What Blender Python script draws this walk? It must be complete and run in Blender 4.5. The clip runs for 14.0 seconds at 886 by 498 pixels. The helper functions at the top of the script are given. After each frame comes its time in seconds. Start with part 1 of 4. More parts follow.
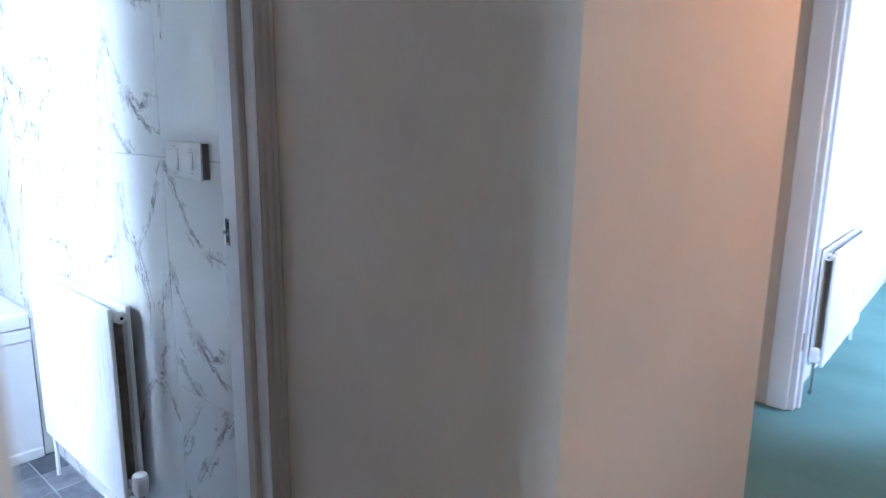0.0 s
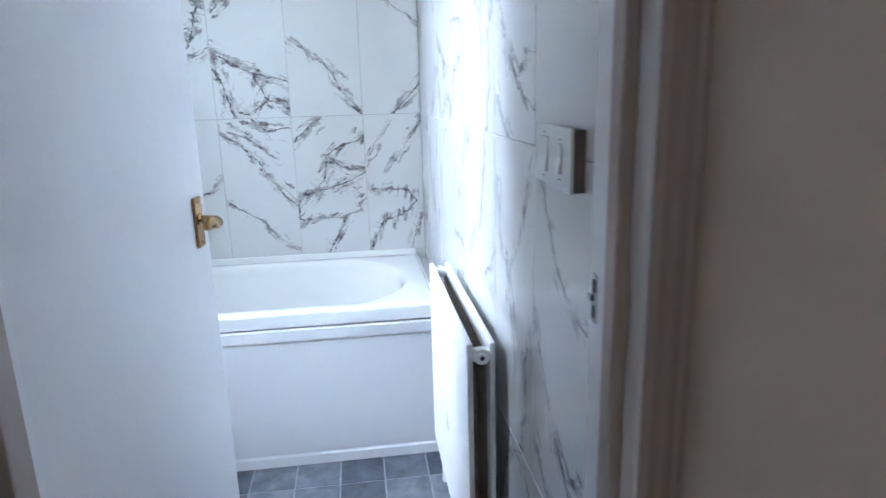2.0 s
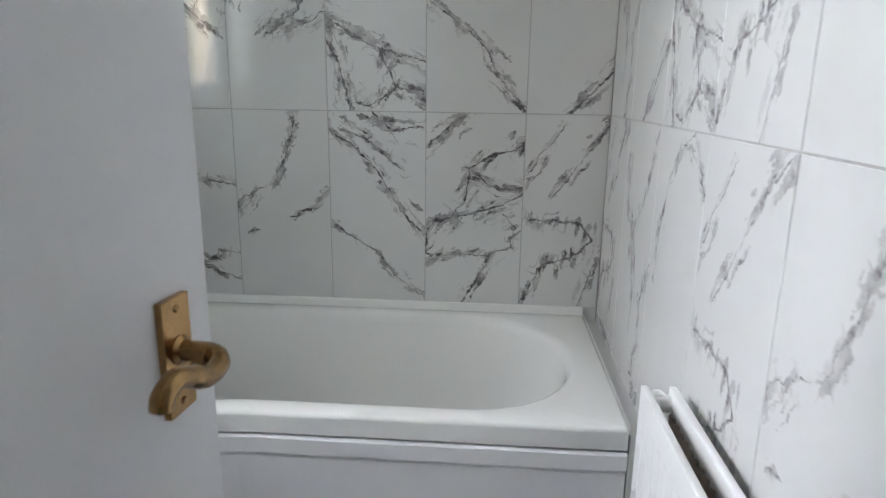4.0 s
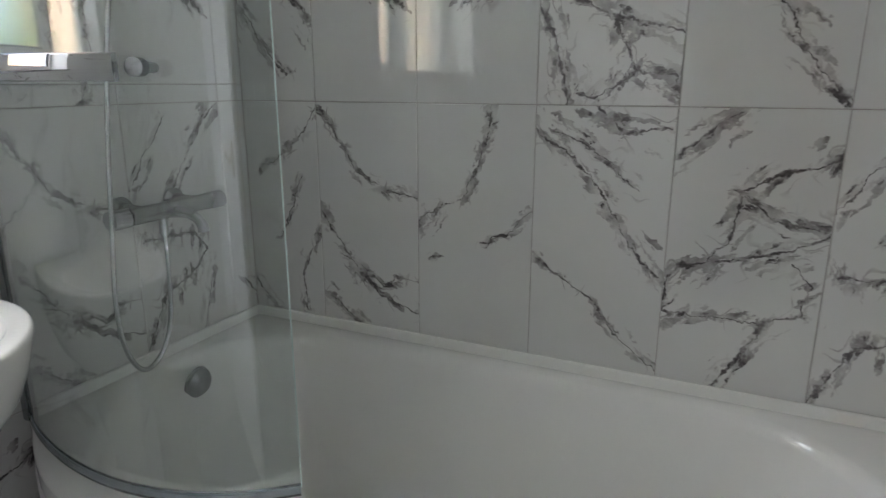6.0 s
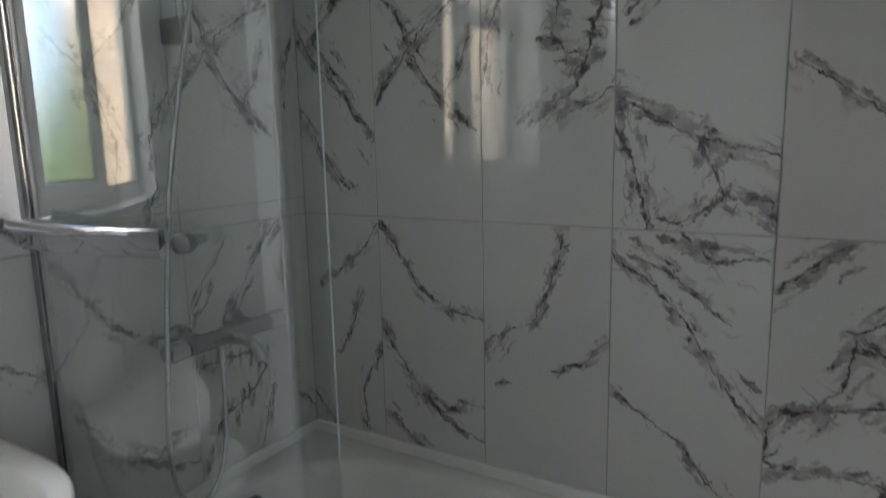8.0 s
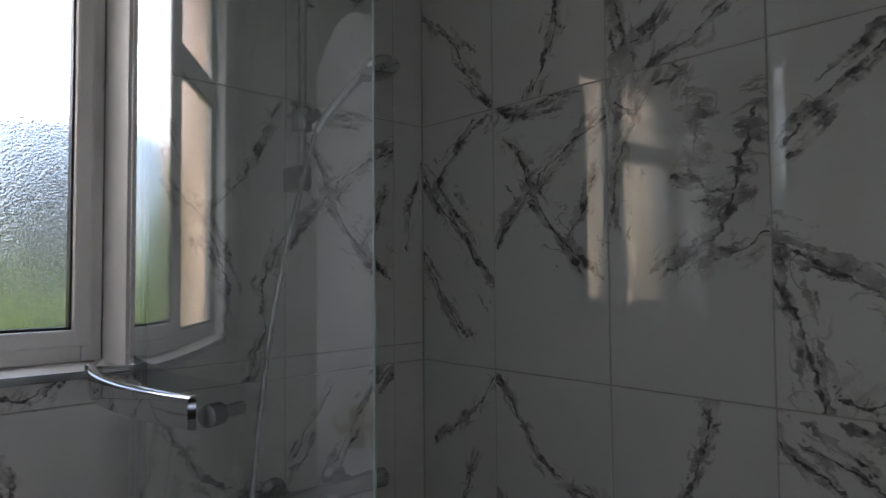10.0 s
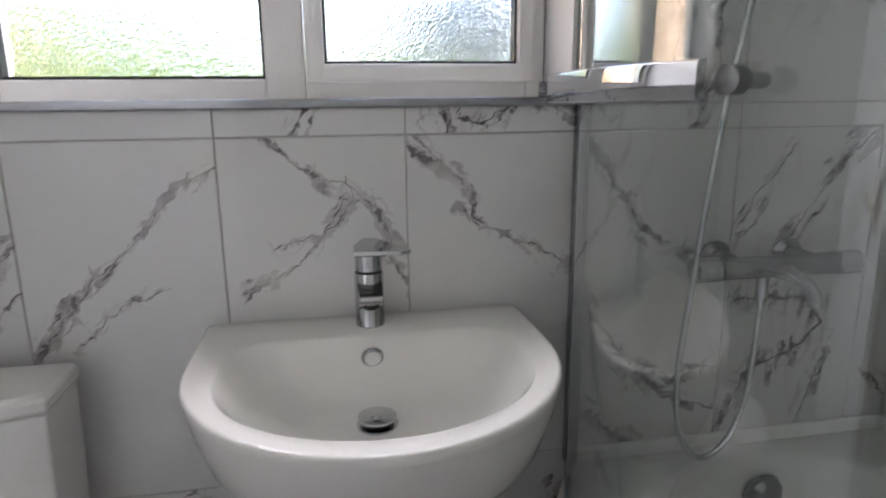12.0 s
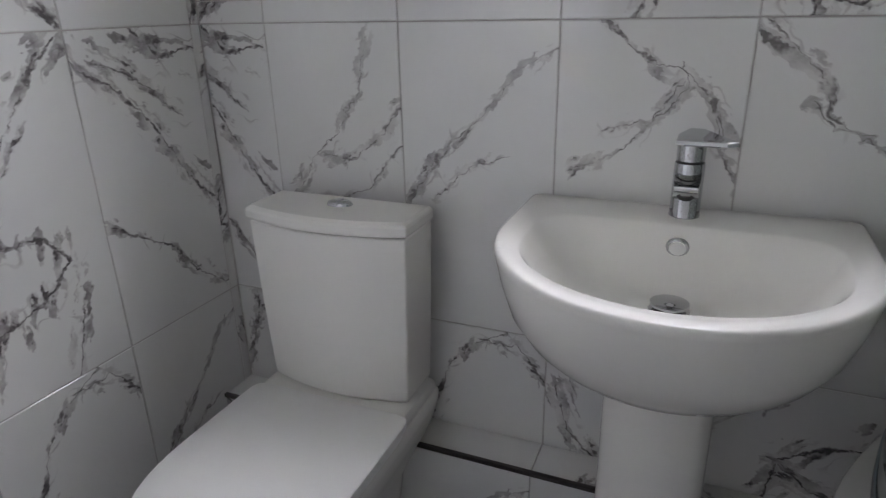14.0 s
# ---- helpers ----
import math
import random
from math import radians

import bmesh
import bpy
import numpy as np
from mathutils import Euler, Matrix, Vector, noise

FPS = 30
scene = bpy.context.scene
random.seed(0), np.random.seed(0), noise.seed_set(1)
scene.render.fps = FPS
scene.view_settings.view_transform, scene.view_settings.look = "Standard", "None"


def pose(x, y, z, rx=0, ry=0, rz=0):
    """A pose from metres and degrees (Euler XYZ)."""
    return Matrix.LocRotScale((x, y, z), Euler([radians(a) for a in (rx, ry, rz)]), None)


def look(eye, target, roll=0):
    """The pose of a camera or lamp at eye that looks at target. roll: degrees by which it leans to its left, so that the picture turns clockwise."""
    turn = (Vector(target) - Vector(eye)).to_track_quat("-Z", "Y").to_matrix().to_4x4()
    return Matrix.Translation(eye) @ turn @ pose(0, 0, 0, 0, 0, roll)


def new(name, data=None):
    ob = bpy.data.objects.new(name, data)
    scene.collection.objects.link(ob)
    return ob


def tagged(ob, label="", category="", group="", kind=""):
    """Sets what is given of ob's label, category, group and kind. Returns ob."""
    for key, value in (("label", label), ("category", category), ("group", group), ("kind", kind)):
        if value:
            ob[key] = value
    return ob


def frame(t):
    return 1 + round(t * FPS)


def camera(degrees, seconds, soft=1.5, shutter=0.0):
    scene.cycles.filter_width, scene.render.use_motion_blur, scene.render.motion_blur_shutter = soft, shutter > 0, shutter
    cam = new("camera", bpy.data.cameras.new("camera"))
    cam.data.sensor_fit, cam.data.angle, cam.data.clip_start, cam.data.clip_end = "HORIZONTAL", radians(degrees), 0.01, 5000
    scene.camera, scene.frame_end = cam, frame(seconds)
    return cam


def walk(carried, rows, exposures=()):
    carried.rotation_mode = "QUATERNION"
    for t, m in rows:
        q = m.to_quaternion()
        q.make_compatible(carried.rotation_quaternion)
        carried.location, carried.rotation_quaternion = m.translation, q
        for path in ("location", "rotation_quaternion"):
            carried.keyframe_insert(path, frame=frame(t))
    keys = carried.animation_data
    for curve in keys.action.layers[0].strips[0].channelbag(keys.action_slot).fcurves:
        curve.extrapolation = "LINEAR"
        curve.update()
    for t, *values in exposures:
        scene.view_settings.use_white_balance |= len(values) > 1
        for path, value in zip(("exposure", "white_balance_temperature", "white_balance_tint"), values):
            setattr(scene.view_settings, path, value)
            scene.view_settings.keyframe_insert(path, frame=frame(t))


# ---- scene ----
cam = camera(70.0, 14.0, soft=1.3, shutter=0.3)
PATH = [
    (0, (3.344, 0.960, 1.240), (2.056, 2.440, 0.852), 0.8),
    (0.3, (3.272, 1.083, 1.250), (1.893, 2.465, 0.818), 0.1),
    (0.5, (3.221, 1.130, 1.261), (1.742, 2.402, 0.819), -0.3),
    (0.8, (3.132, 1.190, 1.264), (1.453, 2.166, 0.786), -3.0),
    (1, (3.076, 1.247, 1.263), (1.298, 2.037, 0.802), -2.5),
    (1.5, (2.949, 1.365, 1.261), (1.070, 1.859, 0.785), -2.6),
    (2, (2.775, 1.406, 1.241), (0.851, 1.661, 0.755), -1.6),
    (2.5, (2.548, 1.393, 1.250), (0.611, 1.463, 0.758), -1.2),
    (2.7, (2.479, 1.390, 1.247), (0.542, 1.393, 0.751), -1.2),
    (4.8, (1.664, 1.317, 1.190), (-0.266, 1.093, 0.717), 1.4),
    (5, (1.620, 1.318, 1.186), (-0.301, 1.029, 0.712), 1.1),
    (5.5, (1.465, 1.299, 1.190), (-0.380, 0.704, 0.700), 0.5),
    (6, (1.395, 1.270, 1.197), (-0.356, 0.448, 0.689), 0.0),
    (6.5, (1.354, 1.247, 1.200), (-0.353, 0.341, 0.685), 0.4),
    (7, (1.362, 1.229, 1.226), (-0.327, 0.281, 0.726), 0.2),
    (7.5, (1.344, 1.210, 1.288), (-0.345, 0.241, 0.833), -0.4),
    (8, (1.281, 1.215, 1.333), (-0.405, 0.192, 0.999), -1.3),
    (8.2, (1.242, 1.215, 1.362), (-0.449, 0.171, 1.146), -1.1),
    (10.3, (1.081, 1.221, 1.367), (-0.208, -0.306, 1.457), -0.5),
    (10.5, (1.086, 1.202, 1.358), (-0.130, -0.384, 1.425), -0.3),
    (11, (1.103, 1.158, 1.315), (0.129, -0.588, 1.261), 0.1),
    (11.5, (1.128, 1.091, 1.258), (0.473, -0.785, 1.033), -0.0),
    (12, (1.122, 1.035, 1.202), (0.776, -0.882, 0.747), -0.6),
    (12.5, (1.112, 1.020, 1.184), (1.029, -0.889, 0.592), -1.5),
    (13, (1.068, 1.052, 1.177), (1.346, -0.810, 0.500), -1.0),
    (13.5, (1.039, 1.086, 1.177), (1.604, -0.694, 0.461), -2.3),
    (14, (1.040, 1.100, 1.176), (1.779, -0.614, 0.457), -1.3),
]
walk(cam, [(t, look(eye, target, roll)) for t, eye, target, roll in PATH],
     exposures=[(0.0, 5.70, 4900, 12), (0.5, 5.12, 4950, 13), (1.0, 5.40, 5250, 13), (2.0, 5.34, 5250, 13), (2.6, 4.76, 5600, 14), (4.9, 4.18, 6500, 15), (5.5, 4.22, 6500, 15), (6.0, 3.80, 6600, 15),
                (6.5, 3.68, 6600, 15), (7.0, 3.98, 6600, 15), (7.5, 3.50, 6600, 15), (8.0, 3.16, 6500, 15), (10.5, 2.24, 6500, 20), (11.0, 2.43, 6500, 20),
                (11.5, 2.93, 6600, 20), (12.0, 3.43, 6700, 21), (12.5, 3.73, 6600, 20), (13.0, 3.20, 6550, 20), (14.0, 3.40, 6500, 20)])

# ---- daylight and an assumed hall lamp ----
world = bpy.data.worlds.new("sky")
scene.world = world
world.use_nodes = True
wn = world.node_tree
sky = wn.nodes.new("ShaderNodeTexSky")
sky.sky_type, sky.sun_disc, sky.sun_elevation, sky.sun_rotation = "NISHITA", False, radians(40), radians(-56)
sky.air_density, sky.dust_density = 1.0, 6.0
wn.links.new(sky.outputs["Color"], wn.nodes["Background"].inputs["Color"])
wn.nodes["Background"].inputs["Strength"].default_value = 0.15
sun = new("sun", bpy.data.lights.new("sun", "SUN"))
sun.data.energy, sun.data.angle, sun.data.color = 2.8, radians(3), (1.0, 0.97, 0.92)
sun.matrix_world = look((-6, 4, 6), (0, 0, 0))
daylight = new("window_daylight", bpy.data.lights.new("window_daylight", "AREA"))
daylight.data.shape, daylight.data.size, daylight.data.size_y, daylight.data.energy = "RECTANGLE", 0.90, 0.50, 0.95
daylight.data.spread = radians(108)
daylight.data.color = (0.95, 0.98, 1.0)
daylight.matrix_world = pose(1.19, -0.37, 1.945, 62, 0, -16)
# lamp assumed out of view, to give the beige corner its warm light
hall_glow = new("assumed_hall_light", bpy.data.lights.new("assumed_hall_light", "POINT"))
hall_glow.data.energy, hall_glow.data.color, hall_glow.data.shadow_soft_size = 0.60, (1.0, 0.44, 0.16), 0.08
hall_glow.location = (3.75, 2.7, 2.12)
# fill lamp added behind the walk's start to brighten the grey hall wall
hall_fill = new("added_window_fill", bpy.data.lights.new("added_window_fill", "AREA"))
hall_fill.data.shape, hall_fill.data.size, hall_fill.data.size_y, hall_fill.data.energy = "RECTANGLE", 0.7, 0.8, 1.35
hall_fill.data.color = (0.78, 0.88, 1.0)
hall_fill.matrix_world = pose(3.75, -1.42, 1.6, 90, 0, 0)


# ---- materials ----
def nodes_of(name):
    m = bpy.data.materials.new(name)
    m.use_nodes = True
    nt = m.node_tree
    return m, nt, nt.nodes["Principled BSDF"]


def add(nt, kind, **inputs):
    n = nt.nodes.new(kind)
    for key, value in inputs.items():
        n.inputs[key].default_value = value
    return n


def calc(nt, op, a, b=None, c=None, clamp=False):
    n = nt.nodes.new("ShaderNodeMath")
    n.operation, n.use_clamp = op, clamp
    for i, v in enumerate((a, b, c)):
        if v is None:
            continue
        if isinstance(v, (int, float)):
            n.inputs[i].default_value = v
        else:
            nt.links.new(v, n.inputs[i])
    return n.outputs[0]


def vcalc(nt, op, a, b=None, s=None):
    n = nt.nodes.new("ShaderNodeVectorMath")
    n.operation = op
    for i, v in enumerate((a, b)):
        if v is None:
            continue
        if isinstance(v, tuple):
            n.inputs[i].default_value = v
        else:
            nt.links.new(v, n.inputs[i])
    if s is not None:
        if isinstance(s, (int, float)):
            n.inputs["Scale"].default_value = s
        else:
            nt.links.new(s, n.inputs["Scale"])
    return n.outputs["Value"] if op in ("DOT_PRODUCT", "LENGTH", "DISTANCE") else n.outputs["Vector"]


def noise_tex(nt, vec, scale, detail=3.0, rough=0.5, color=False):
    n = add(nt, "ShaderNodeTexNoise", Scale=scale, Detail=detail, Roughness=rough)
    nt.links.new(vec, n.inputs["Vector"])
    return n.outputs["Color" if color else "Fac"]


def ramp(nt, fac, stops):
    n = nt.nodes.new("ShaderNodeValToRGB")
    while len(n.color_ramp.elements) < len(stops):
        n.color_ramp.elements.new(0.5)
    for e, (p, c) in zip(n.color_ramp.elements, stops):
        e.position, e.color = p, (*c, 1)
    nt.links.new(fac, n.inputs["Fac"])
    return n.outputs["Color"]


def grey(v):
    return (v, v, v)


def bump(nt, bsdf, height, strength, dist):
    n = add(nt, "ShaderNodeBump", Strength=strength, Distance=dist)
    nt.links.new(height, n.inputs["Height"])
    nt.links.new(n.outputs["Normal"], bsdf.inputs["Normal"])


def objvec(nt):
    return nt.nodes.new("ShaderNodeTexCoord").outputs["Object"]


def surface(name, col, rough=0.5, metal=0.0, vary=0.06, scale=3.0, relief=0.0, relief_scale=200.0, coat=0.0):
    """A painted, glazed or metal surface with faint stains and grain."""
    m, nt, b = nodes_of(name)
    v = objvec(nt)
    big, fine = noise_tex(nt, v, scale, 4), noise_tex(nt, v, relief_scale, 2)
    mix = calc(nt, "ADD", calc(nt, "MULTIPLY", big, 0.75), calc(nt, "MULTIPLY", fine, 0.25))
    lo, hi = tuple(c * (1 - vary) for c in col), tuple(min(1, c * (1 + vary)) for c in col)
    nt.links.new(ramp(nt, mix, ((0.3, lo), (0.7, hi))), b.inputs["Base Color"])
    nt.links.new(calc(nt, "MULTIPLY_ADD", big, rough * 0.5, rough * 0.75), b.inputs["Roughness"])
    b.inputs["Metallic"].default_value = metal
    b.inputs["Coat Weight"].default_value = coat
    if relief:
        bump(nt, b, fine, relief, 0.002)
    return m


CERAMIC = surface("white_ceramic", (0.80, 0.79, 0.75), 0.10, 0, 0.02, 4.0)
ACRYLIC = surface("white_acrylic", (0.87, 0.87, 0.84), 0.08, 0, 0.02, 3.0)
PANEL = surface("bath_panel_white", (0.82, 0.82, 0.82), 0.45, 0, 0.02, 3.0)
PLASTIC = surface("white_plastic", (0.82, 0.82, 0.80), 0.32, 0, 0.02, 8.0)
UPVC = surface("white_upvc", (0.78, 0.77, 0.75), 0.35, 0, 0.04, 6.0)
ENAMEL = surface("radiator_enamel", (0.82, 0.82, 0.80), 0.3, 0, 0.02, 4.0)
FIN = surface("radiator_steel_inside", (0.34, 0.29, 0.24), 0.6, 0.2, 0.3, 25.0)
GLOSS = surface("white_gloss_paint", (0.76, 0.76, 0.77), 0.32, 0, 0.03, 2.0, 0.05, 90.0)
# even brown-grey for architraves, door stops and hall skirting
TRIM_BROWN = surface("brown_grey_trim", (0.40, 0.325, 0.275), 0.38, 0, 0.06, 5.0, 0.06, 120.0)
CHROME = surface("chrome", (0.56, 0.57, 0.58), 0.035, 1.0, 0.05, 20.0)
SATIN = surface("satin_chrome", (0.36, 0.37, 0.38), 0.16, 1.0, 0.08, 20.0)
BRASS = surface("aged_brass", (0.42, 0.26, 0.11), 0.25, 1.0, 0.35, 30.0)
BLACK = surface("black_rubber", (0.02, 0.02, 0.02), 0.5, 0, 0.2, 40.0)
GROUT = surface("tile_grout", (0.42, 0.40, 0.38), 0.85, 0, 0.2, 30.0, 0.3, 400.0)
SEALANT = surface("white_sealant", (0.74, 0.73, 0.70), 0.4, 0, 0.06, 20.0)
TRIM_EDGE = surface("dark_tile_trim", (0.06, 0.05, 0.05), 0.35, 0.4, 0.2, 30.0)
SWITCHMARK = surface("switch_print", (0.30, 0.30, 0.32), 0.5)
CEIL = surface("ceiling_paint", (0.70, 0.70, 0.68), 0.9, 0, 0.03, 2.0, 0.1, 150.0)


def wall_paper():
    m, nt, b = nodes_of("woven_beige_wallpaper")
    v = objvec(nt)
    mp = add(nt, "ShaderNodeMapping")
    mp.inputs["Scale"].default_value = (1, 1, 0.06)
    nt.links.new(v, mp.inputs["Vector"])
    weave = noise_tex(nt, mp.outputs["Vector"], 260, 2)
    blotch = noise_tex(nt, v, 1.7, 5)
    f = calc(nt, "ADD", calc(nt, "MULTIPLY", weave, 0.22), calc(nt, "MULTIPLY", blotch, 0.78))
    nt.links.new(ramp(nt, f, ((0.3, (0.58, 0.495, 0.405)), (0.7, (0.65, 0.565, 0.47)))), b.inputs["Base Color"])
    b.inputs["Roughness"].default_value = 0.75
    bump(nt, b, weave, 0.15, 0.002)
    return m


PAPER = wall_paper()


def carpet():
    m, nt, b = nodes_of("teal_carpet")
    v = objvec(nt)
    pile, wear = noise_tex(nt, v, 420, 3), noise_tex(nt, v, 2.5, 4)
    f = calc(nt, "ADD", calc(nt, "MULTIPLY", pile, 0.5), calc(nt, "MULTIPLY", wear, 0.5))
    nt.links.new(ramp(nt, f, ((0.3, (0.10, 0.21, 0.19)), (0.7, (0.19, 0.33, 0.30)))), b.inputs["Base Color"])
    b.inputs["Roughness"].default_value = 0.95
    bump(nt, b, pile, 0.7, 0.006)
    return m


CARPET = carpet()


def slate():
    m, nt, b = nodes_of("slate_effect_vinyl")
    info = nt.nodes.new("ShaderNodeObjectInfo")
    shift = vcalc(nt, "ADD", objvec(nt), vcalc(nt, "SCALE", (3.1, 7.7, 1.3), s=info.outputs["Random"]))
    cloud, grain = noise_tex(nt, shift, 14, 5, 0.6), noise_tex(nt, shift, 160, 3)
    f = calc(nt, "ADD", calc(nt, "MULTIPLY_ADD", cloud, 0.85, -0.16), calc(nt, "MULTIPLY", grain, 0.12))
    f = calc(nt, "ADD", f, calc(nt, "MULTIPLY", info.outputs["Random"], 0.42))
    nt.links.new(ramp(nt, f, ((0.3, (0.045, 0.052, 0.065)), (0.55, (0.11, 0.12, 0.14)), (0.8, (0.22, 0.235, 0.26)))), b.inputs["Base Color"])
    nt.links.new(calc(nt, "MULTIPLY_ADD", cloud, 0.25, 0.25), b.inputs["Roughness"])
    bump(nt, b, f, 0.15, 0.003)
    return m


SLATE = slate()
VINYL_JOINT = surface("vinyl_joint", (0.32, 0.33, 0.35), 0.5, 0, 0.3, 18.0)


def glass(name, tint, rough, relief=0.0, ior=1.5, clear=1.0):
    m, nt, b = nodes_of(name)
    b.inputs["Base Color"].default_value = (*tint, 1)
    b.inputs["Roughness"].default_value = rough
    b.inputs["IOR"].default_value = ior
    b.inputs["Transmission Weight"].default_value = clear
    if relief:
        v = objvec(nt)
        h = calc(nt, "ADD", noise_tex(nt, v, 230, 2), calc(nt, "MULTIPLY", noise_tex(nt, v, 95, 1), 0.8))
        bump(nt, b, h, relief, 0.004)
    return m


SCREEN_GLASS = glass("shower_glass", (0.90, 0.96, 0.95), 0.0, ior=1.75, clear=0.985)
FROSTED = glass("obscured_glass", (0.97, 0.99, 0.98), 0.10, 0.32)
SEAL = glass("clear_seal", (0.62, 0.70, 0.78), 0.25)

# the printed veins of the marble-effect tiles: strokes over a tile 0.30 m wide and 0.60 m high, (weight, points)
PRINTS = {
    "a": [(1.0, ((.01, .59), (.07, .50), (.125, .42), (.2, .385), (.30, .36))), (1.3, ((.01, .31), (.07, .22), (.12, .15), (.2, .085), (.30, .06))),
          (0.8, ((.06, .2), (.14, .16), (.2, .12), (.23, .15), (.30, .145))), (1.5, ((.02, .07), (.06, .05), (.12, .0)))],
    "b": [(1.0, ((.19, .6), (.185, .52), (.155, .44), (.12, .37), (.07, .35), (0, .3))), (0.7, ((.3, .36), (.24, .3), (.17, .265))), (0.6, ((.03, .215), (.05, .222)))],
    "c": [(1.2, ((.0, .55), (.09, .48), (.16, .41), (.22, .3), (.30, .22))), (1.1, ((.05, .545), (.15, .5), (.23, .42))), (1.6, ((.14, .6), (.2, .54), (.29, .555))),
          (0.9, ((.01, .25), (.06, .215), (.14, .17), (.2, .09), (.3, .01)))],
    "d": [(1.4, ((.01, .5), (.06, .55), (.12, .595))), (1.8, ((.3, .5), (.2, .47), (.135, .43), (.12, .33), (.08, .28), (.01, .25), (.0, .16))), (1.6, ((.135, .43), (.2, .38), (.295, .37))),
          (1.6, ((.09, .28), (.18, .305), (.24, .32), (.295, .36))), (1.1, ((.0, .16), (.1, .16), (.21, .165), (.27, .19), (.275, .25), (.24, .29))), (1.1, ((.21, .165), (.155, .07), (.115, 0)))],
    "e": [(0.7, ((0, .4), (.05, .48), (.12, .57))), (1.0, ((.28, .59), (.2, .51), (.15, .43), (.09, .35))), (1.5, ((.02, .28), (.1, .28), (.17, .27), (.22, .22), (.15, .16), (.07, .14), (.03, .07), (.0, 0))),
          (1.0, ((.23, .15), (.2, .06), (.18, 0)))],
    "f": [(1.0, ((.30, .58), (.24, .51), (.2, .47), (.12, .42))), (0.9, ((.30, .24), (.25, .17), (.23, .1), (.24, .02))), (0.8, ((.24, .4), (.2, .3), (.16, .22))), (1.3, ((.05, .1), (.1, .04), (.14, .0)))],
    "a2": [(1.7, ((.01, .598), (.05, .575), (.09, .57), (.14, .588), (.19, .598))), (1.2, ((.03, .52), (.075, .49), (.11, .40))), (1.4, ((.11, .40), (.17, .455), (.24, .50), (.30, .53))),
           (1.3, ((.11, .40), (.05, .335), (.007, .28))), (2.0, ((.11, .39), (.145, .34), (.185, .285), (.255, .23))), (1.1, ((.20, .28), (.24, .34), (.27, .42)))],
    "b2": [(1.6, ((.06, .52), (.10, .565), (.16, .57), (.14, .598))), (1.7, ((.02, .55), (.06, .515), (.045, .465), (.017, .41), (.008, .31))), (1.9, ((.19, .515), (.175, .44), (.17, .39), (.20, .355), (.245, .36), (.265, .43), (.285, .50))),
           (1.6, ((.245, .35), (.217, .285), (.17, .25), (.12, .215))), (1.4, ((.20, .23), (.24, .25), (.30, .285)))],
    "m2": [(1.7, ((.065, .47), (.10, .405), (.178, .34), (.29, .205))), (1.4, ((.29, .59), (.215, .555), (.14, .485), (.11, .43))), (1.3, ((.055, .26), (.12, .17), (.178, .10), (.215, .07)))],
    "p": [(2.4, ((.0, .22), (.03, .12), (.06, .02))), (1.5, ((.05, .05), (.12, .10), (.20, .18))), (1.4, ((.09, .0), (.20, .05), (.30, .12)))],
    "q": [(1.2, ((.12, .02), (.17, .11), (.20, .25)))],
    "c2": [(1.6, ((.0, .27), (.06, .23), (.16, .18), (.3, .145))), (2.4, ((.0, .21), (.03, .15), (.05, .08), (.07, .0))), (1.4, ((.16, .18), (.21, .07), (.13, .015), (.09, .03))), (1.2, ((.21, .07), (.29, .06), (.3, .03))),
           (1.6, ((.02, .42), (.1, .5), (.2, .58)))],
    "d2": [(1.2, ((.02, .3), (.12, .23), (.19, .17), (.22, .1), (.3, 0.005))), (0.8, ((.1, .6), (.2, .5), (.3, .47)))],
    "e2": [(1.3, ((.30, .16), (.22, .10), (.13, 0))), (0.8, ((.05, .58), (.12, .45), (.26, .36)))],
    "g": [(0.7, ((.23, .57), (.21, .47), (.15, .39), (.09, .33), (.05, .25))), (0.9, ((.3, .44), (.26, .39), (.19, .335), (.12, .34))), (0.9, ((.3, .37), (.23, .29), (.14, .24), (.05, .25)))],
    "h": [(0.6, ((.3, .555), (.24, .52), (.16, .43), (.1, .38))), (1.1, ((.1, .38), (.06, .32), (.01, .265))), (0.6, ((.22, .365), (.14, .34), (.07, .28)))],
    "i": [(0.9, ((.07, .60), (.12, .555), (.16, .53), (.2, .52), (.25, .475), (.28, .4))), (0.8, ((.2, .53), (.21, .49), (.16, .44), (.08, .42))), (0.7, ((.2, .5), (.17, .46), (.12, .39), (.03, .35))), (0.7, ((.25, .47), (.27, .40), (.30, .34)))],
    "j": [(0.9, ((.005, .6), (.06, .55), (.1, .51), (.12, .46), (.17, .42), (.23, .4), (.30, .36))), (0.6, ((.09, .48), (.13, .44), (.17, .43)))],
    "k": [(0.7, ((.22, .60), (.12, .54), (.08, .47), (.05, .38), (.04, .28))), (0.9, ((.16, .57), (.24, .57), (.30, .50)))],
    "m": [(1.2, ((.02, .5), (.05, .4), (.12, .33), (.17, .2), (.16, .1))), (1.3, ((.30, .30), (.24, .2), (.25, .1), (.2, .0))), (0.9, ((.12, .33), (.2, .42), (.28, .58)))],
}


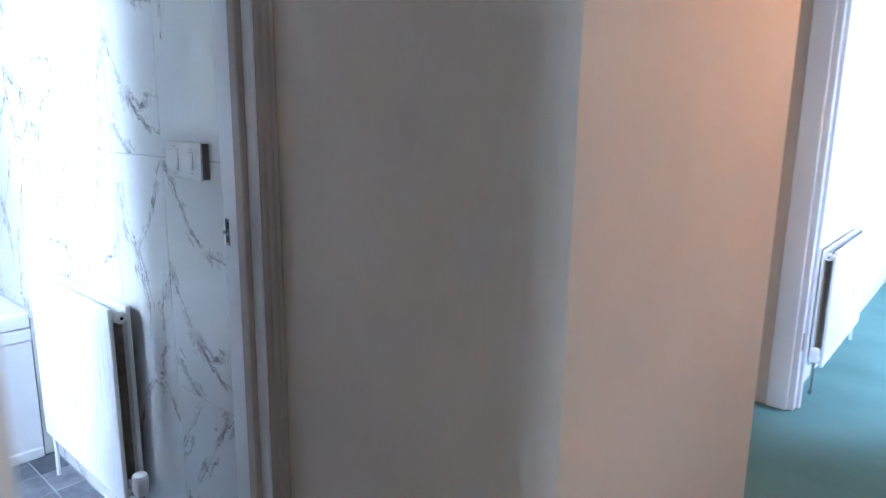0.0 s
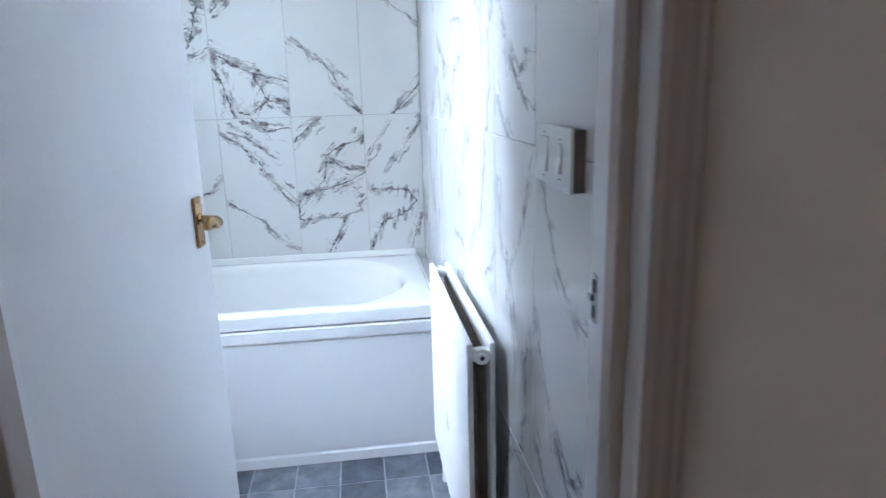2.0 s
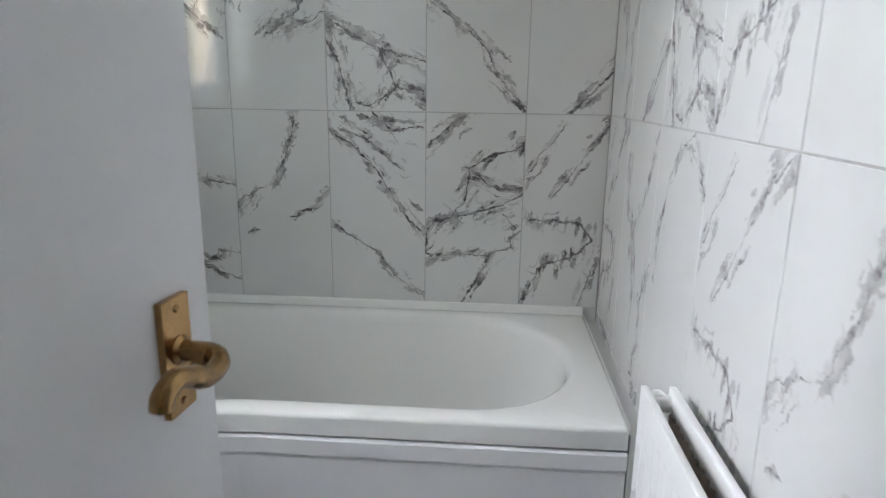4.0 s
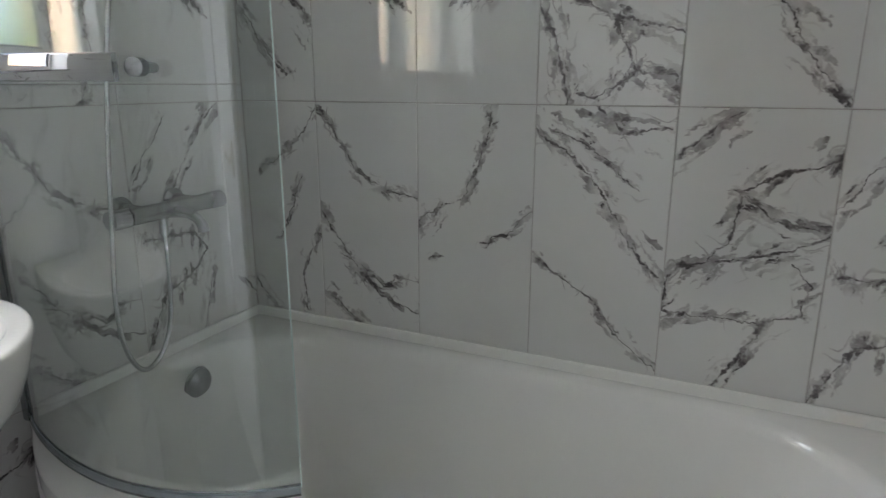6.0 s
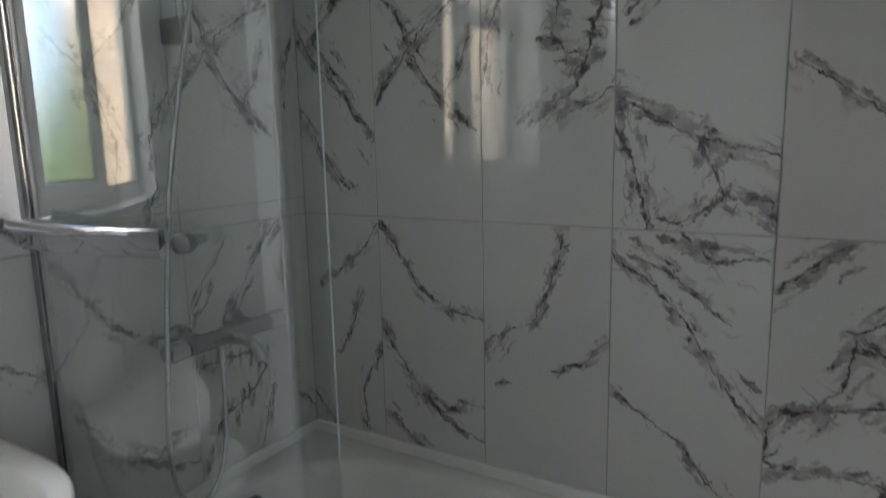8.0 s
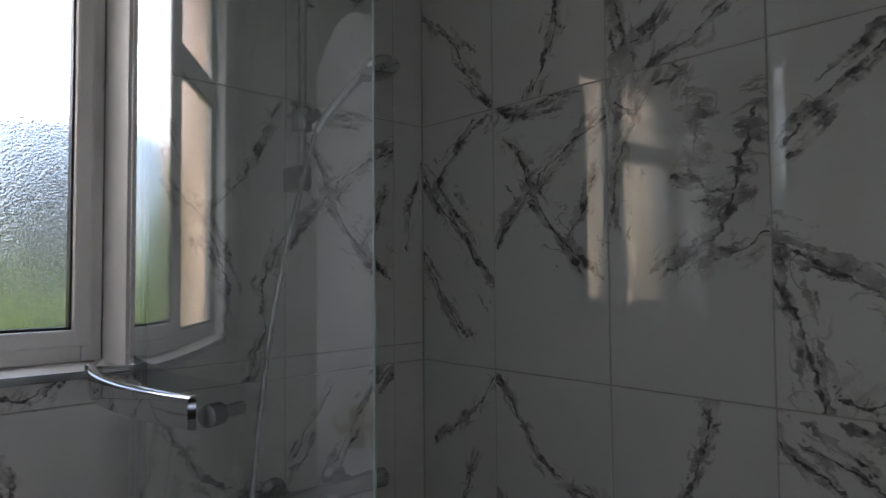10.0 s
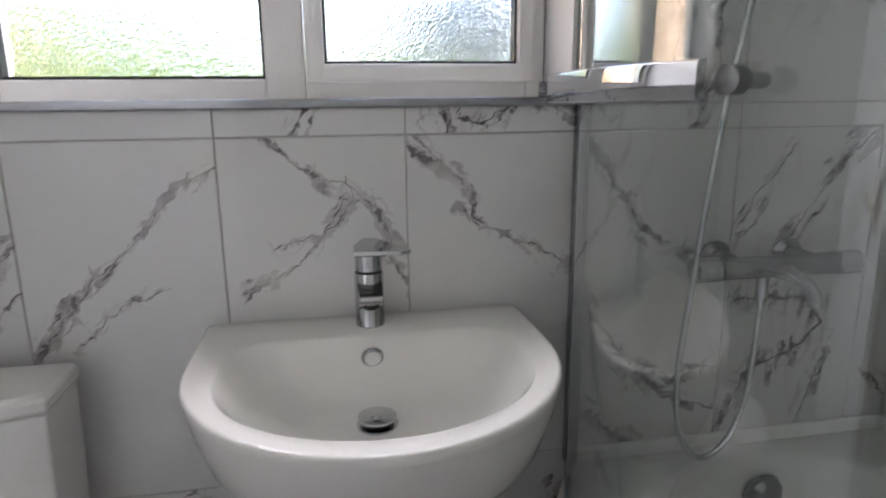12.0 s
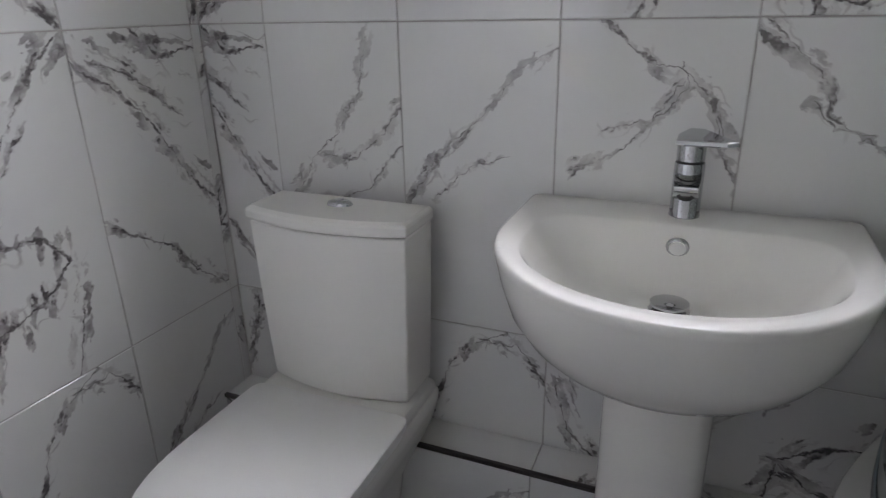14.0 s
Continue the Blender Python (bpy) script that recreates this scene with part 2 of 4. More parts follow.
def marble(key, strokes, strength=1.0):
    m, nt, b = nodes_of("marble_tile_" + key)
    flat = vcalc(nt, "MULTIPLY", objvec(nt), (1, 1, 0))
    seed = vcalc(nt, "ADD", objvec(nt), (0.37 * len(strokes) + ord(key[0]) * 0.61 + len(key) * 1.7, 0.2, 0))
    w1 = vcalc(nt, "SCALE", vcalc(nt, "SUBTRACT", noise_tex(nt, seed, 16, 3, 0.6, True), (0.5, 0.5, 0.5)), s=0.032)
    w2 = vcalc(nt, "SCALE", vcalc(nt, "SUBTRACT", noise_tex(nt, seed, 75, 2, 0.5, True), (0.5, 0.5, 0.5)), s=0.013)
    p = vcalc(nt, "MULTIPLY", vcalc(nt, "ADD", vcalc(nt, "ADD", flat, w1), w2), (1, 1, 0))
    gate, slow = noise_tex(nt, seed, 20, 3, 0.55), noise_tex(nt, seed, 7, 2, 0.5)
    reach = calc(nt, "MAXIMUM", calc(nt, "MULTIPLY_ADD", slow, 0.125, -0.032), 0.009)
    warped = vcalc(nt, "ADD", seed, vcalc(nt, "ADD", w1, w2))
    dist = val = None
    for weight, pts in strokes:
        near = None
        for (ax, ay), (bx, by) in zip(pts, pts[1:]):
            dx, dy = bx - ax, by - ay
            inv = 1 / (dx * dx + dy * dy)
            rel = vcalc(nt, "SUBTRACT", p, (ax, ay, 0))
            s = calc(nt, "ADD", vcalc(nt, "DOT_PRODUCT", rel, (dx * inv, dy * inv, 0)), 0, clamp=True)
            d = vcalc(nt, "LENGTH", vcalc(nt, "SUBTRACT", rel, vcalc(nt, "SCALE", (dx, dy, 0), s=s)))
            near = d if near is None else calc(nt, "MINIMUM", near, d)
        near = calc(nt, "DIVIDE", near, weight)
        # streaks that run the way this stroke runs
        mp = add(nt, "ShaderNodeMapping")
        mp.vector_type = "TEXTURE"
        mp.inputs["Rotation"].default_value = (0, 0, math.atan2(pts[-1][1] - pts[0][1], pts[-1][0] - pts[0][0]))
        mp.inputs["Scale"].default_value = (5.0, 1, 1)
        nt.links.new(warped, mp.inputs["Vector"])
        streak = noise_tex(nt, mp.outputs["Vector"], 52, 2, 0.55)
        halo = calc(nt, "SUBTRACT", 1.0, calc(nt, "DIVIDE", near, reach), clamp=True)
        v = calc(nt, "ADD", calc(nt, "MULTIPLY", calc(nt, "POWER", halo, 0.7), 0.62), calc(nt, "MULTIPLY", calc(nt, "SUBTRACT", streak, 0.5), 2.0))
        v = calc(nt, "MULTIPLY", v, calc(nt, "GREATER_THAN", halo, 0.02))
        dist = near if dist is None else calc(nt, "MINIMUM", dist, near)
        val = v if val is None else calc(nt, "MAXIMUM", val, v)
    # pale washes, dark clumps, one thin broken crack and a web of filaments that keeps near the stroke
    tone = noise_tex(nt, warped, 30, 3)
    patch = noise_tex(nt, seed, 11, 2)
    fill = calc(nt, "MULTIPLY", calc(nt, "SUBTRACT", val, 0.42, clamp=True), 9.0, clamp=True)
    fill = calc(nt, "MULTIPLY", fill, calc(nt, "MULTIPLY_ADD", tone, 1.6, -0.30, clamp=True))
    fill = calc(nt, "MULTIPLY", fill, calc(nt, "MULTIPLY_ADD", patch, 4.0, -1.2, clamp=True))
    heart = calc(nt, "MULTIPLY", calc(nt, "SUBTRACT", val, 0.58, clamp=True), 9.0, clamp=True)
    heart = calc(nt, "MULTIPLY", heart, calc(nt, "MULTIPLY_ADD", gate, 5.0, -2.1, clamp=True))
    width = calc(nt, "MAXIMUM", calc(nt, "MULTIPLY_ADD", gate, 0.016, -0.0060), 0.0013)
    core = calc(nt, "POWER", calc(nt, "SUBTRACT", 1.0, calc(nt, "DIVIDE", dist, width), clamp=True), 0.45)
    core = calc(nt, "MULTIPLY", core, calc(nt, "MULTIPLY_ADD", noise_tex(nt, warped, 38, 3, 0.7), 3.4, -0.95, clamp=True))
    calm = vcalc(nt, "ADD", seed, vcalc(nt, "SCALE", w1, s=0.7))
    ridge = calc(nt, "ABSOLUTE", calc(nt, "SUBTRACT", noise_tex(nt, calm, 13, 1, 0.4), 0.5))
    web = calc(nt, "POWER", calc(nt, "SUBTRACT", 1.0, calc(nt, "DIVIDE", ridge, calc(nt, "MULTIPLY_ADD", tone, 0.045, -0.006)), clamp=True), 0.6)
    close = calc(nt, "MULTIPLY", calc(nt, "SUBTRACT", 1.0, calc(nt, "DIVIDE", dist, 0.026), clamp=True), 2.4, clamp=True)
    web = calc(nt, "MULTIPLY", web, calc(nt, "MULTIPLY", close, calc(nt, "MULTIPLY_ADD", patch, 4.0, -1.5, clamp=True)))
    fac = calc(nt, "MAXIMUM", calc(nt, "MULTIPLY", core, 0.95), calc(nt, "MULTIPLY", heart, 0.85))
    fac = calc(nt, "MAXIMUM", fac, calc(nt, "MULTIPLY", fill, 0.74))
    fac = calc(nt, "MAXIMUM", fac, calc(nt, "MULTIPLY", web, 0.42))
    fac = calc(nt, "MULTIPLY", fac, calc(nt, "MULTIPLY_ADD", noise_tex(nt, seed, 160, 2), 0.4 * strength, 0.8 * strength), clamp=True)
    veins = ramp(nt, fac, ((0.0, (0.70, 0.70, 0.68)), (0.25, (0.50, 0.485, 0.475)), (0.6, (0.20, 0.185, 0.185)), (1.0, (0.045, 0.04, 0.042))))
    tone = noise_tex(nt, seed, 5, 3)
    mix = nt.nodes.new("ShaderNodeMix")
    mix.data_type, mix.blend_type = "RGBA", "MULTIPLY"
    mix.inputs["Factor"].default_value = 1.0
    nt.links.new(veins, mix.inputs["A"])
    nt.links.new(ramp(nt, tone, ((0.3, grey(0.95)), (0.7, grey(1.0)))), mix.inputs["B"])
    nt.links.new(mix.outputs["Result"], b.inputs["Base Color"])
    nt.links.new(calc(nt, "MULTIPLY_ADD", noise_tex(nt, seed, 9, 3), 0.02, 0.006), b.inputs["Roughness"])
    b.inputs["IOR"].default_value = 1.8
    bump(nt, b, noise_tex(nt, seed, 7, 2), 0.012, 0.01)
    return m


FAINT = {"g": 0.75, "h": 0.75, "i": 0.75, "j": 0.75}
MARBLE = {k: marble(k, v, FAINT.get(k, 1.0)) for k, v in PRINTS.items()}
MARBLE.update({k + "-": marble(k, PRINTS[k], 0.68) for k in ("a", "b", "c", "d", "e", "k", "m", "e2", "c2")})


# ---- building helpers ----
def mesh_from(name, bm, m, smooth=False, sharp=40):
    me = bpy.data.meshes.new(name)
    bmesh.ops.recalc_face_normals(bm, faces=bm.faces)
    bm.to_mesh(me)
    bm.free()
    me.materials.append(m)
    if smooth:
        me.shade_smooth()
        me.set_sharp_from_angle(angle=radians(sharp))
    return me


def part(name, bm, m, parent=None, label="", smooth=False, at=None, sharp=40):
    ob = new(name, mesh_from(name, bm, m, smooth, sharp))
    if parent is not None:
        ob.parent = parent
    if at is not None:
        ob.matrix_basis = at
    return tagged(ob, label)


def thing(name, label, category, at=None, group="", kind=""):
    ob = new(name)
    ob.empty_display_size = 0.1
    if at is not None:
        ob.matrix_basis = at
    return tagged(ob, label, category, group, kind)


def box(x0, y0, z0, x1, y1, z1, bevel=0.0, seg=2, bm=None):
    own = bmesh.new()
    bmesh.ops.create_cube(own, size=1, matrix=Matrix.Translation(((x0 + x1) / 2, (y0 + y1) / 2, (z0 + z1) / 2)) @ Matrix.Diagonal((x1 - x0, y1 - y0, z1 - z0, 1)))
    if bevel:
        bmesh.ops.bevel(own, geom=own.edges[:], offset=bevel, segments=seg, affect="EDGES", profile=0.6)
    return merge(bm, own)


def merge(bm, own, m=None):
    if m is not None:
        bmesh.ops.transform(own, matrix=m, verts=own.verts)
    if bm is None:
        return own
    me = bpy.data.meshes.new("tmp")
    own.to_mesh(me)
    bm.from_mesh(me)
    own.free()
    bpy.data.meshes.remove(me)
    return bm


def rings(loops, cap_first=True, cap_last=True, closed=True):
    """Skin a list of point loops of equal length."""
    bm = bmesh.new()
    vs = [[bm.verts.new(p) for p in loop] for loop in loops]
    n = len(vs[0])
    for a, b in zip(vs, vs[1:]):
        for i in range(n if closed else n - 1):
            j = (i + 1) % n
            bm.faces.new((a[i], a[j], b[j], b[i]))
    if cap_first:
        bm.faces.new(vs[0])
    if cap_last:
        bm.faces.new(vs[-1])
    return bm


def lathe(profile, n=28, axis="z", cap=True):
    loops = []
    for r, h in profile:
        loop = []
        for i in range(n):
            a = 2 * math.pi * i / n
            c, s = r * math.cos(a), r * math.sin(a)
            loop.append({"z": (c, s, h), "y": (c, h, s), "x": (h, c, s)}[axis])
        loops.append(loop)
    return rings(loops, cap, cap)


def tube(points, r, n=12, bm=None):
    """A round bar swept along smooth points."""
    pts = [Vector(p) for p in points]
    loops, up = [], Vector((0.13, 0.29, 0.95))
    for i, p in enumerate(pts):
        d = (pts[min(i + 1, len(pts) - 1)] - pts[max(i - 1, 0)]).normalized()
        side = d.cross(up)
        side = side.normalized() if side.length > 1e-4 else Vector((1, 0, 0))
        up = side.cross(d).normalized()
        rr = r[i] if isinstance(r, (list, tuple)) else r
        loops.append([p + (side * math.cos(2 * math.pi * k / n) + up * math.sin(2 * math.pi * k / n)) * rr for k in range(n)])
    return merge(bm, rings(loops))


def spline(knots, steps=10):
    """Catmull-Rom through the knots."""
    k = [Vector(p) for p in knots]
    k = [k[0] * 2 - k[1]] + k + [k[-1] * 2 - k[-2]]
    out = []
    for i in range(1, len(k) - 2):
        for s in range(steps):
            t = s / steps
            a, b, c, d = k[i - 1:i + 3]
            out.append(0.5 * ((2 * b) + (c - a) * t + (2 * a - 5 * b + 4 * c - d) * t * t + (3 * b - a - 3 * c + d) * t ** 3))
    out.append(k[-2])
    return out


def structure(name, bm, m, label, category, smooth=False):
    return tagged(part(name, bm, m, None, label, smooth), label, category, "", "structure")


# ---- the bathroom's shell: x from 0 to 2.06, y from 0 to 1.692 ----
RX, RY, CEILING = 2.06, 1.692, 2.36
FZ = -0.045  # the bathroom floor lies a little below the hall
CORE = 0.0022
wall_west = structure("wall_west", box(-0.12, -0.12, FZ, -CORE, RY + 0.12, CEILING), GROUT, "white marble-effect tiled wall beside the bath", "wall")
bm = box(0, -0.26, FZ, RX + 0.14, -CORE, 1.20)
box(0, -0.26, 1.20, 0.712, -CORE, CEILING, bm=bm)
box(1.673, -0.26, 1.20, RX + 0.14, -CORE, CEILING, bm=bm)
box(0.712, -0.26, 2.20, 1.673, -CORE, CEILING, bm=bm)
wall_south = structure("wall_south", bm, GROUT, "white marble-effect tiled wall with a window opening", "wall")
wall_north = structure("wall_north", box(0, RY + CORE, FZ, 2.165, RY + 0.10, CEILING), GROUT, "white marble-effect tiled wall behind the radiator", "wall")
bm = box(RX + CORE, 0, FZ, 2.20, 1.014, CEILING)
box(RX + CORE, 1.014, 2.02, 2.20, RY, CEILING, bm=bm)
wall_east = structure("wall_east", bm, GROUT, "white marble-effect tiled wall with the doorway", "wall")
bm = box(-0.12, -0.26, CEILING, 5.3, 7.3, CEILING + 0.1)
box(2.80, -1.4, CEILING, 5.3, -0.26, CEILING + 0.1, bm=bm)
ceiling = structure("ceiling", bm, CEIL, "plain white painted ceiling", "ceiling")
floor = structure("floor", box(-0.12, -0.26, -0.15, 2.15, RY + 0.1, FZ - 0.0015), VINYL_JOINT, "dark slate-effect vinyl bathroom floor in squares", "floor")
bm = box(2.15, -1.3, -0.1, 5.3, 7.3, 0.004)
box(1.9, 2.6, -0.1, 2.15, 4.08, 0.004, bm=bm)
hall_floor = structure("floor_hall", bm, CARPET, "worn teal carpet in the hall", "floor")

# ---- hall ----
structure("wall_hall_corner", box(2.215, 1.712, 0, 2.92, 2.78, CEILING), PAPER, "beige woven wallpaper on a projecting corner", "wall")
structure("wall_hall_south", box(2.215, 0.2, 0, 3.12, 1.01, CEILING), PAPER, "beige papered wall beside the bathroom door", "wall")
structure("wall_hall_west", box(2.99, -1.3, 0, 3.12, 0.2, CEILING), PAPER, "beige papered hall wall", "wall")
bm = box(5.2, -1.3, 0, 5.3, 4.6, CEILING)
box(5.2, 6.4, 0, 5.3, 7.3, CEILING, bm=bm)
box(5.2, 4.6, 0, 5.3, 6.4, 0.9, bm=bm)
box(5.2, 4.6, 2.1, 5.3, 6.4, CEILING, bm=bm)
structure("wall_hall_east", bm, PAPER, "beige papered wall of hall and bedroom", "wall")
bm = box(2.80, -1.4, 0, 3.40, -1.3, CEILING)
box(4.10, -1.4, 0, 5.3, -1.3, CEILING, bm=bm)
box(3.40, -1.4, 0, 4.10, -1.3, 1.2, bm=bm)
box(3.40, -1.4, 2.0, 4.10, -1.3, CEILING, bm=bm)
structure("wall_hall_back", bm, PAPER, "beige papered hall wall", "wall")
structure("wall_over_door", box(2.20, 1.01, 2.06, 2.234, 1.712, CEILING), PAPER, "beige papered wall above the bathroom door", "wall")
bm = box(2.0, 3.98, 0, 2.72, 4.08, CEILING)
box(3.52, 3.98, 0, 5.2, 4.08, CEILING, bm=bm)
box(2.72, 3.98, 2.06, 3.52, 4.08, CEILING, bm=bm)
structure("wall_bedroom_door", bm, PAPER, "beige papered wall round the bedroom doorway", "wall")
bm = box(1.9, 2.6, 0, 2.0, 4.08, CEILING)
box(2.0, 2.6, 0, 2.215, 2.78, CEILING, bm=bm)
structure("wall_passage_end", bm, PAPER, "beige papered end wall of the passage", "wall")
PALE = surface("pale_bedroom_paint", (0.74, 0.70, 0.65), 0.8, 0, 0.03, 2.0, 0.1, 150.0)
structure("wall_bedroom_west", box(2.58, 4.08, 0, 2.76, 7.3, CEILING), PALE, "pale painted bedroom wall with a radiator", "wall")
bm = box(2.76, 7.2, 0, 5.2, 7.3, CEILING)
structure("wall_bedroom_north", bm, PALE, "pale painted bedroom wall", "wall")
structure("baseboard", box(2.92, 1.72, 0.004, 2.934, 2.775, 0.085, 0.004), TRIM_BROWN, "brown-grey skirting board along the hall", "baseboard")
structure("baseboard_passage", box(2.23, 1.700, 0.004, 2.92, 1.712, 0.085, 0.004), TRIM_BROWN, "brown-grey skirting board beside the bathroom door", "baseboard")
structure("baseboard_bedroom", box(2.765, 7.186, 0.004, 5.19, 7.2, 0.10, 0.004), GLOSS, "white skirting board in the bedroom", "baseboard")

# ---- window ----
GY = -0.168
window = thing("window_1", "white upvc window with two obscured panes", "window", kind="structure")
bm = box(0.716, GY - 0.035, 1.206, 0.752, GY + 0.03, 2.196, 0.004)
box(1.640, GY - 0.035, 1.206, 1.670, GY + 0.03, 2.196, 0.004, bm=bm)
box(1.152, GY - 0.035, 1.206, 1.220, GY + 0.03, 2.196, 0.004, bm=bm)
box(0.752, GY - 0.035, 1.206, 1.152, GY + 0.03, 1.240, 0.004, bm=bm)
box(1.220, GY - 0.035, 1.206, 1.640, GY + 0.03, 1.243, 0.004, bm=bm)
box(0.752, GY - 0.035, 2.160, 1.152, GY + 0.03, 2.196, 0.004, bm=bm)
box(1.220, GY - 0.035, 2.160, 1.640, GY + 0.03, 2.196, 0.004, bm=bm)
box(1.220, GY - 0.035, 1.845, 1.640, GY + 0.03, 1.905, 0.004, bm=bm)
part("window_frame", bm, UPVC, window)


def sash(x0, z0, x1, z1, w):
    bm = box(x0, GY - 0.02, z0, x0 + w, GY + 0.042, z1, 0.006)
    box(x1 - w, GY - 0.02, z0, x1, GY + 0.042, z1, 0.006, bm=bm)
    box(x0 + w * 0.7, GY - 0.02, z0, x1 - w * 0.7, GY + 0.0405, z0 + w, 0.006, bm=bm)
    box(x0 + w * 0.7, GY - 0.02, z1 - w, x1 - w * 0.7, GY + 0.0405, z1, 0.006, bm=bm)
    return part("sash", bm, UPVC, window)


def gasket(x0, z0, x1, z1):
    w = 0.005
    bm = box(x0, GY, z0, x0 + w, GY + 0.026, z1)
    box(x1 - w, GY, z0, x1, GY + 0.026, z1, bm=bm)
    box(x0 + w, GY, z0, x1 - w, GY + 0.026, z0 + w, bm=bm)
    box(x0 + w, GY, z1 - w, x1 - w, GY + 0.026, z1, bm=bm)
    part("gasket", bm, BLACK, window, "black rubber gasket")


casement = sash(0.736, 1.236, 1.150, 2.170, 0.032)
for x0, z0, x1, z1 in ((0.768, 1.268, 1.118, 2.138), (1.220, 1.243, 1.640, 1.845), (1.220, 1.905, 1.640, 2.160)):
    gasket(x0 - 0.001, z0, x1, z1)
    p = part("pane", box(x0, GY - 0.003, z0, x1, GY + 0.003, z1), FROSTED, window, "obscured rippled glass")
    p.visible_shadow = False
bm = box(1.128, GY + 0.042, 1.352, 1.142, GY + 0.052, 1.45, 0.003)
tube([(1.135, GY + 0.05, 1.438), (1.135, GY + 0.075, 1.438), (1.138, GY + 0.082, 1.425), (1.139, GY + 0.08, 1.33)], 0.007, 8, bm)
part("handle", bm, PLASTIC, casement, "white espagnolette handle", True)
part("window_sill", box(0.714, GY + 0.0, 1.2, 1.672, 0.006, 1.2055, 0.0015), UPVC, window)
part("sill_trim", box(0.70, 0.006, 1.194, 1.678, 0.0125, 1.2075, 0.002), SATIN, window, "chrome tile trim along the sill")
part("reveal_board", box(0.704, GY + 0.03, 1.206, 0.7145, 0.0, 2.196), UPVC, window)
part("reveal_board", box(1.6715, GY + 0.03, 1.206, 1.681, 0.0, 2.196), UPVC, window)

# ---- bathroom door with its lining ----
frame_door = thing("door_frame", "painted door lining with moulded architraves", "door frame", kind="structure")


def moulding(y_wall, y_in, z1):
    """An architrave with two steps, from the wall to the opening."""
    d = y_in - y_wall
    prof = [(0, 0), (0.012, 0), (0.013, 0.12), (0.010, 0.24), (0.012, 0.40), (0.012, 0.50), (0.007, 0.62), (0.008, 0.85), (0.006, 1.0), (0, 1.0)]
    lo = [(2.236 + a, y_wall + b * d, 0.006) for a, b in prof]
    hi = [(x, y, z1) for x, y, _ in lo]
    part("architrave", rings([lo, hi]), TRIM_BROWN, frame_door, "moulded brown-grey architrave")


part("lining", box(2.095, 1.668, 0.004, 2.235, 1.690, 2.05, 0.003), GLOSS, frame_door)
strike = part("strike_plate", box(2.106, 1.6664, 0.976, 2.120, 1.6690, 1.034, 0.001), SATIN, frame_door, "dull metal strike plate")
# black slabs on the plate stand for the shade inside the latch recesses
for z0, z1 in ((1.012, 1.027), (0.982, 0.996)):
    part("latch_hole_shade", box(2.109, 1.6657, z0, 2.117, 1.6670, z1), BLACK, strike, "black slab for the shade in a latch recess")
part("latch_lip", box(2.100, 1.6635, 1.000, 2.110, 1.6672, 1.008, 0.001), CHROME, strike)
part("lining", box(2.095, 1.016, 0.004, 2.235, 1.039, 2.05, 0.003), GLOSS, frame_door)
part("lining", box(2.095, 1.016, 2.05, 2.235, 1.690, 2.072, 0.003), GLOSS, frame_door)
part("door_stop", box(2.176, 1.652, 0.004, 2.204, 1.668, 2.05, 0.003), TRIM_BROWN, frame_door)
part("door_stop", box(2.135, 1.039, 0.004, 2.178, 1.055, 2.05, 0.003), TRIM_BROWN, frame_door)
moulding(1.7115, 1.672, 2.09)
moulding(1.0105, 1.043, 2.09)

door = thing("door_1", "white flush bathroom door standing wide open", "door", pose(2.095, 1.012, 0.012, 0, 0, -4.3), kind="structure")
part("leaf", box(-0.705, -0.018, 0, 0, 0.018, 2.02, 0.002), GLOSS, door)


def lever(side):
    s = side
    p = part("handle", merge(None, box(-0.662, s * 0.018 - 0.001 - 0.006 * (s < 0), 0.932, -0.622, s * 0.018 + 0.001 + 0.006 * (s > 0), 1.034, 0.002)), BRASS, door, "aged brass lever handle on a back plate")
    bm = lathe([(0.013, 0), (0.013, 0.006), (0.009, 0.009), (0.008, 0.03), (0.0, 0.03)], 16, "y", False)
    merge(None, bm, Matrix.Translation((-0.642, s * 0.02, 0.988)) @ Matrix.Diagonal((1, s, 1, 1)))
    pts = spline([(-0.642, s * 0.040, 0.986), (-0.641, s * 0.056, 0.985), (-0.628, s * 0.064, 0.982), (-0.606, s * 0.066, 0.984), (-0.585, s * 0.067, 0.994), (-0.566, s * 0.067, 1.000), (-0.552, s * 0.066, 0.994), (-0.550, s * 0.065, 0.985)], 5)
    tube(pts, [0.0105] * 10 + [0.0095] * 10 + [0.0085] * (len(pts) - 20), 12, bm)
    part("lever", bm, BRASS, p, smooth=True)
    for z in (0.942, 1.024):
        sc = lathe([(0.0035, 0), (0.003, 0.0015), (0, 0.0018)], 8, "y", False)
        part("screw", sc, BRASS, p, at=Matrix.Translation((-0.642, s * 0.025, z)) @ Matrix.Diagonal((1, s, 1, 1)))


lever(1)
lever(-1)
for z in (0.22, 1.0, 1.78):
    part("hinge", lathe([(0.006, 0), (0.006, 0.075)], 10), BRASS, door, "brass butt hinge", at=Matrix.Translation((0.004, 0.014, z)))


# ---- bath ----
def front(y):
    """The outer front edge of the shower bath: straight, swelling towards the window end."""
    if y < 0.36:
        return 0.692 + 0.148 * math.sin(math.pi / 2 * y / 0.36)
    if y < 0.84:
        return 0.712 + 0.128 * 0.5 * (1 + math.cos(math.pi * (y - 0.36) / 0.48))
    return 0.712


BY = 1.652
RIM = 0.530


def within(x, y, x0, x1, y0, y1, r):
    """Inside a rounded rectangle whose front follows the bath's curve."""
    x = x * 0.712 / front(min(max(y, 0), BY))
    qx, qy = max(x0 + r - x, x - (x1 - r), 0), max(y0 + r - y, y - (y1 - r), 0)
    return qx * qx + qy * qy <= r * r


